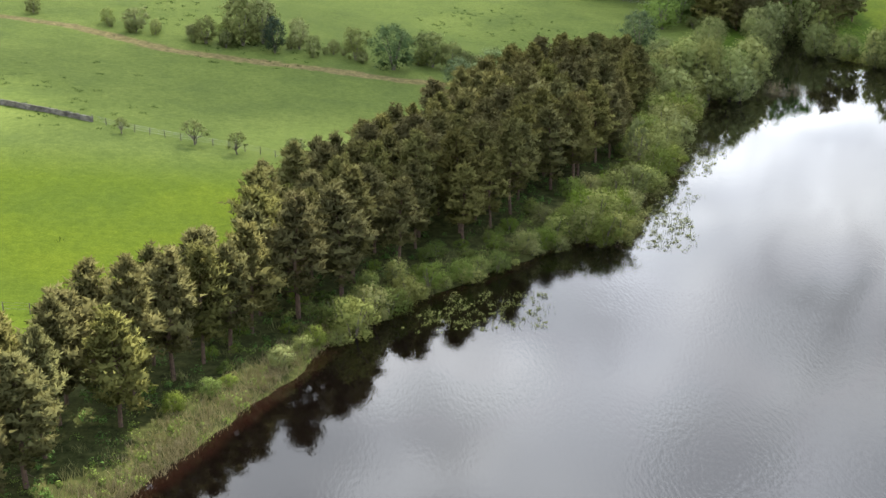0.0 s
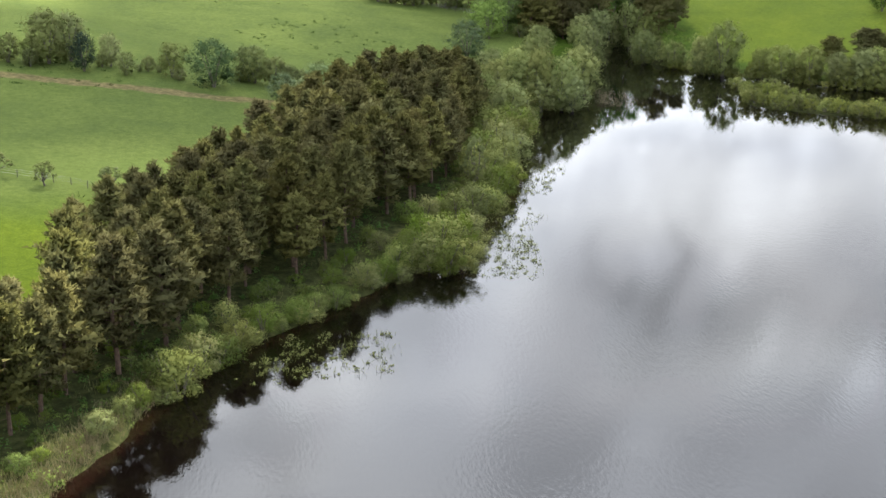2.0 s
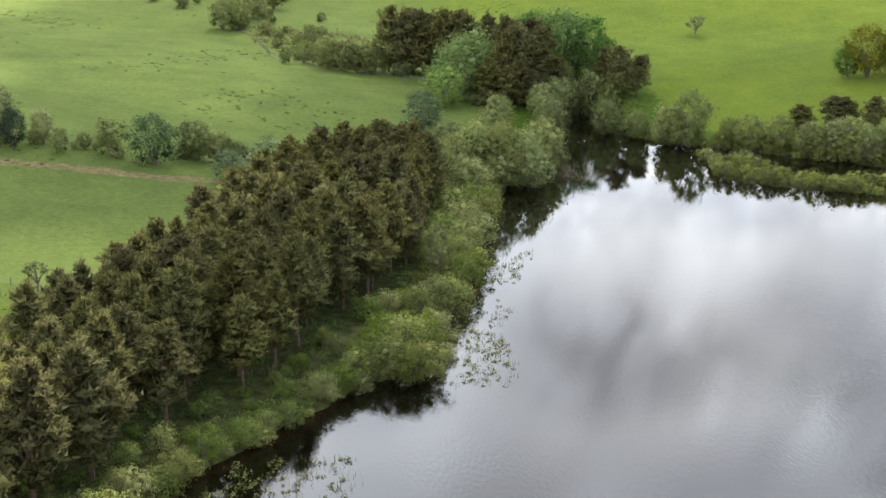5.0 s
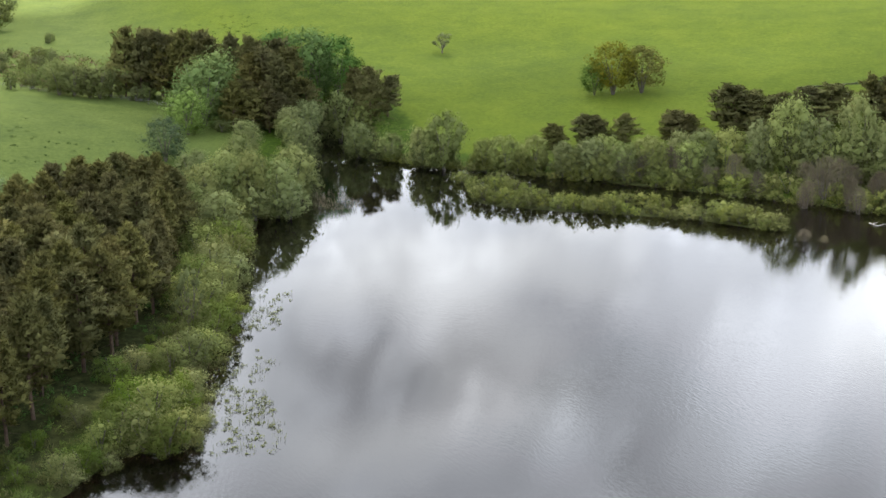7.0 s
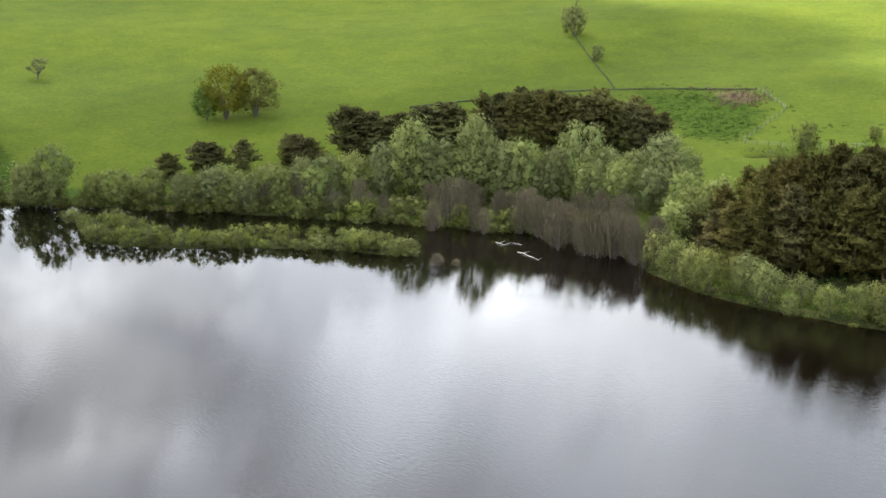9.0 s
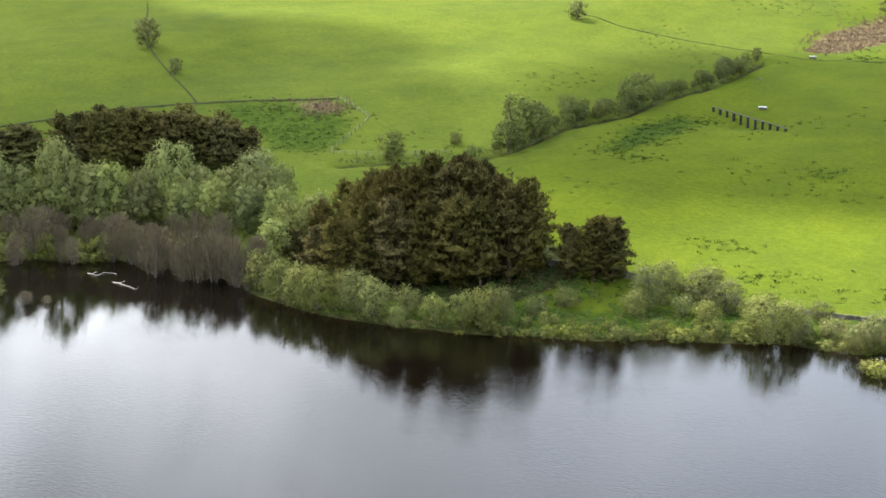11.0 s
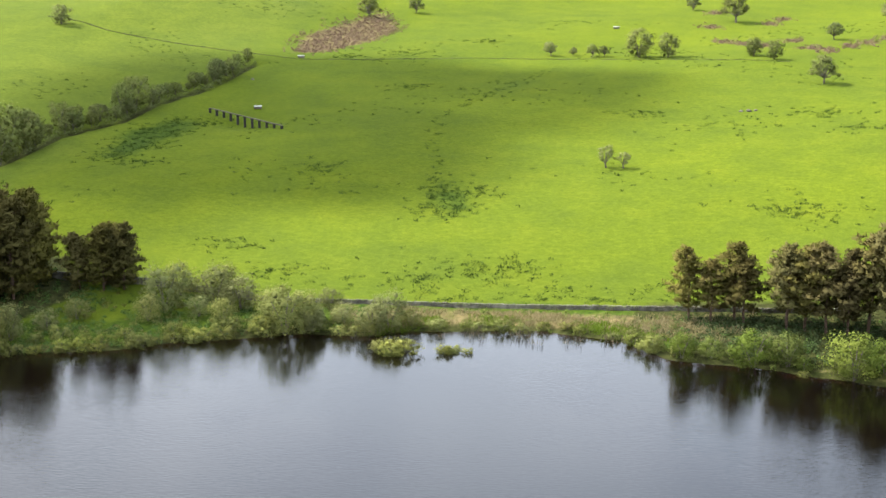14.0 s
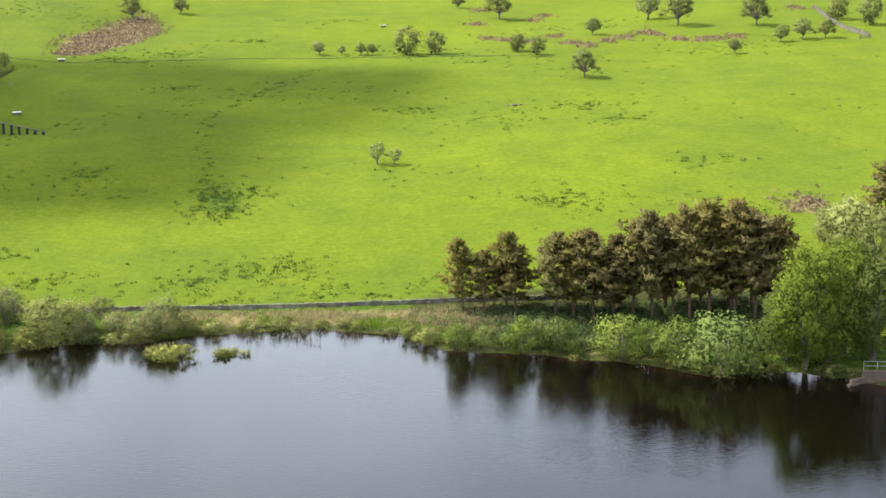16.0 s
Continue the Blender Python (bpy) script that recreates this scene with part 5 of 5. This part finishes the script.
stone_wall([(-250.7, 205.2), (-242.9, 218.5), (-235.5, 233.2), (-222.8, 246.2), (-210.9, 256.6), (-193.5, 268.2)], "low mossy dry-stone wall behind the shelter belt", .3, seed=5, mat=MOSSY)
# low stone lines standing in for a thin hedge and a faint field edge
stone_wall([(-330, 345), (-318.2, 332.9), (-282.7, 293), (-233.2, 256.8), (-221.3, 247.6)], "low stone line standing in for a thin hedge up the hill", .18, seed=6, mat=MOSSY, thick=.4)
stone_wall([(-194, 394), (-170.8, 386), (-147.2, 385.6), (-125.4, 385.1), (-111.1, 384.7), (-91, 387.8), (-58.5, 396.5), (-25.3, 398.4), (6.7, 391.1), (31.8, 386)], "low stone line standing in for the thin edge between the pastures", .14, seed=7, mat=MOSSY, thick=.36)
stone_wall([(132.4, 479.8), (128.6, 431.8), (130.5, 410)], "dry-stone wall beside the lane", 1.1, seed=8)


def fence(line, label, step=2.6, high=1.15):
    root = tagged(new("wire_fence"), label, "fence")
    r = np.random.default_rng(int(abs(line[0][0]) * 7))
    spots = along(line, step)
    post = mesh("post", *tube([(0, 0, -.3), (0, 0, high * .6), (.01, 0, high)], [.06, .06, .05], 6), TIMBER)
    for x, y, a in spots:
        ob = part("post", post, root)
        ob.matrix_basis = pose(x, y, float(height(x, y)), r.normal() * 3, r.normal() * 3, 0)
    for z in (.45, .8, 1.08):
        wire = [(x, y, float(height(x, y)) + z) for x, y, _ in spots]
        part("wire", mesh("wire", *tube(wire, [.012] * len(wire), 3), METAL), root)
    return root


fence([(-146.2, -54.5), (-143.5, -49.7), (-140.7, -42), (-138.5, -35), (-136.6, -28.9), (-133.4, -23.2), (-130.5, -19.4)], "weathered post and wire fence along the field edge")
fence([(-72, -58), (-71.4, -48), (-71.8, -44.7), (-71.9, -38)], "post and wire fence beside the plantation")
fence([(-193.5, 268.2), (-177.4, 258.3), (-170.8, 232.5), (-160, 236), (-146, 246)], "post and wire fence round the rough pasture")
fence([(-390, 18), (-373.5, 22.3), (-337.4, 24), (-327, 36.2), (-322.8, 52), (-308.1, 68)], "post and wire fence along the far scrub")


def pipe_crossing():
    """Stone piers in a row that carry a pipe over the hollow."""
    root = tagged(new("pipe_bridge"), "row of dark stone piers carrying a pipe", "bridge")
    r, tops = np.random.default_rng(9), []
    first, last = float(height(-112.5, 311.9)) + .9, float(height(-89.5, 295.9)) + .5
    for n in range(11):
        k = n / 10
        x, y = -112.5 + 23 * k, 311.9 - 16 * k
        g, top = float(height(x, y)), first + (last - first) * k
        body = joined([slab((x, y, (g - .4 + top) / 2), (.5, .5, top - g + .4), .6, r, .03), slab((x, y, top + .08), (.66, .66, .16), .6, r, .02)])
        part("pier", mesh("pier", *body, PIER), root)
        tops.append((x, y, top + .3))
    part("pipe", mesh("pipe", *tube(tops, [.14] * 11, 8), TIMBER), root)


pipe_crossing()


def field_shelter(x, y, turn):
    g = float(height(x, y))
    root = tagged(new("feed_shelter"), "low livestock feeder with a pale sheet roof", "feeder")
    c, s = math.cos(turn), math.sin(turn)
    for a, b in ((-.85, -.42), (.85, -.42), (-.85, .42), (.85, .42)):
        part("leg", mesh("leg", *slab((x + a * c - b * s, y + a * s + b * c, g + .3), (.1, .1, .8), turn), TIMBER), root)
    part("hopper", mesh("hopper", *slab((x, y, g + .35), (1.8, .8, .4), turn), TIMBER), root)
    roof = joined([slab((x, y, g + .74), (2.1, 1.2, .08), turn), slab((x, y, g + .82), (2.1, .55, .1), turn)])
    part("roof", mesh("roof", *roof, SHEET), root)


field_shelter(-102.5, 319, .33)
field_shelter(-20.1, 460.9, .2)
# feeder shape standing in for a small dark and white thing on the wall
field_shelter(-110.5, 387.5, .1)


def field_gate(x, y, turn):
    g = float(height(x, y))
    root = tagged(new("field_gate"), "weathered five-bar field gate", "gate")
    c, s = math.cos(turn), math.sin(turn)
    for a in (-1.7, 1.7):
        part("post", mesh("post", *slab((x + a * c, y + a * s, g + .65), (.2, .2, 1.5), turn), TIMBER), root)
    for k in range(5):
        part("bar", mesh("bar", *slab((x, y, g + .3 + k * .22), (3.3, .05, .09), turn), TIMBER), root)


field_gate(127.6, 404.8, .15)


def driftwood(line, label):
    pts = [(x, y, .02 + .16 * math.sin(n * 1.7) ** 2) for n, (x, y) in enumerate(line)]
    root = tagged(new("driftwood"), label, "branch")
    part("stem", mesh("stem", *tube(pts, np.linspace(.085, .03, len(pts)), 6), DRIFTWOOD), root)
    a, b = Vector(pts[1]), Vector(pts[2])
    part("twig", mesh("twig", *tube([tuple(a), tuple((a + b) / 2 + Vector((.3, .5, .5)))], [.06, .02], 5), DRIFTWOOD), root)


driftwood([(-163.2, 154.2), (-161.8, 153.7), (-160.7, 153.9), (-160.9, 155.6), (-159.6, 156.4), (-158.3, 155.9)], "bleached crooked branch lying in the water")
driftwood([(-155, 151.8), (-153.3, 151.4), (-151.6, 151.2), (-150, 150.6), (-148.4, 150.2), (-148.8, 151.4)], "long bleached branch afloat by the bank")


def boulder(x, y, size, seed):
    r = np.random.default_rng(seed)
    v, f = ball(2)
    v = v * (1 + .14 * r.normal(size=(len(v), 1))) * np.array([size, size * .8, size * .6]) + np.array([x, y, float(height(x, y)) + size * .25])
    tagged(new("boulder", mesh("boulder", v, f, STONE)), "grey boulder half sunk in the grass", "stone", "field boulders")


for n, (x, y, size) in enumerate([(15.6, 321, .5), (17.4, 320.9, .65), (18.9, 321.6, .45), (-122, 352, .6), (-114, 351, .5)]):
    boulder(x, y, size, 200 + n)


def overflow():
    """The concrete wing wall and railing of the overflow at the corner of the bank."""
    root = tagged(new("overflow_weir"), "brown stained concrete overflow wall with a metal railing", "weir")
    part("wall", mesh("wall", *slab((54.6, 155.2, .3), (7.0, .6, 2.2), -.1), CONCRETE), root)
    part("wing", mesh("wing", *joined([slab((50.6, 155.0, .1), (2.6, .5, 1.2), .5), slab((49.7, 154.3, -.1), (1.6, .45, .7), .5)]), CONCRETE), root)
    part("capping", mesh("capping", *slab((54.6, 155.2, 1.46), (7.1, .75, .12), -.1), CONCRETE), root)
    for k in range(5):
        x = 51.4 + k * 1.6
        part("railing_post", mesh("railing_post", *tube([(x, 155.5 - .1 * (x - 54.6), 1.5), (x, 155.5 - .1 * (x - 54.6), 2.65)], [.03, .03], 6), METAL), root)
    for z in (2.05, 2.62):
        part("rail", mesh("rail", *tube([(51.4, 155.82, z), (57.8, 155.18, z)], [.025, .025], 6), METAL), root)


overflow()
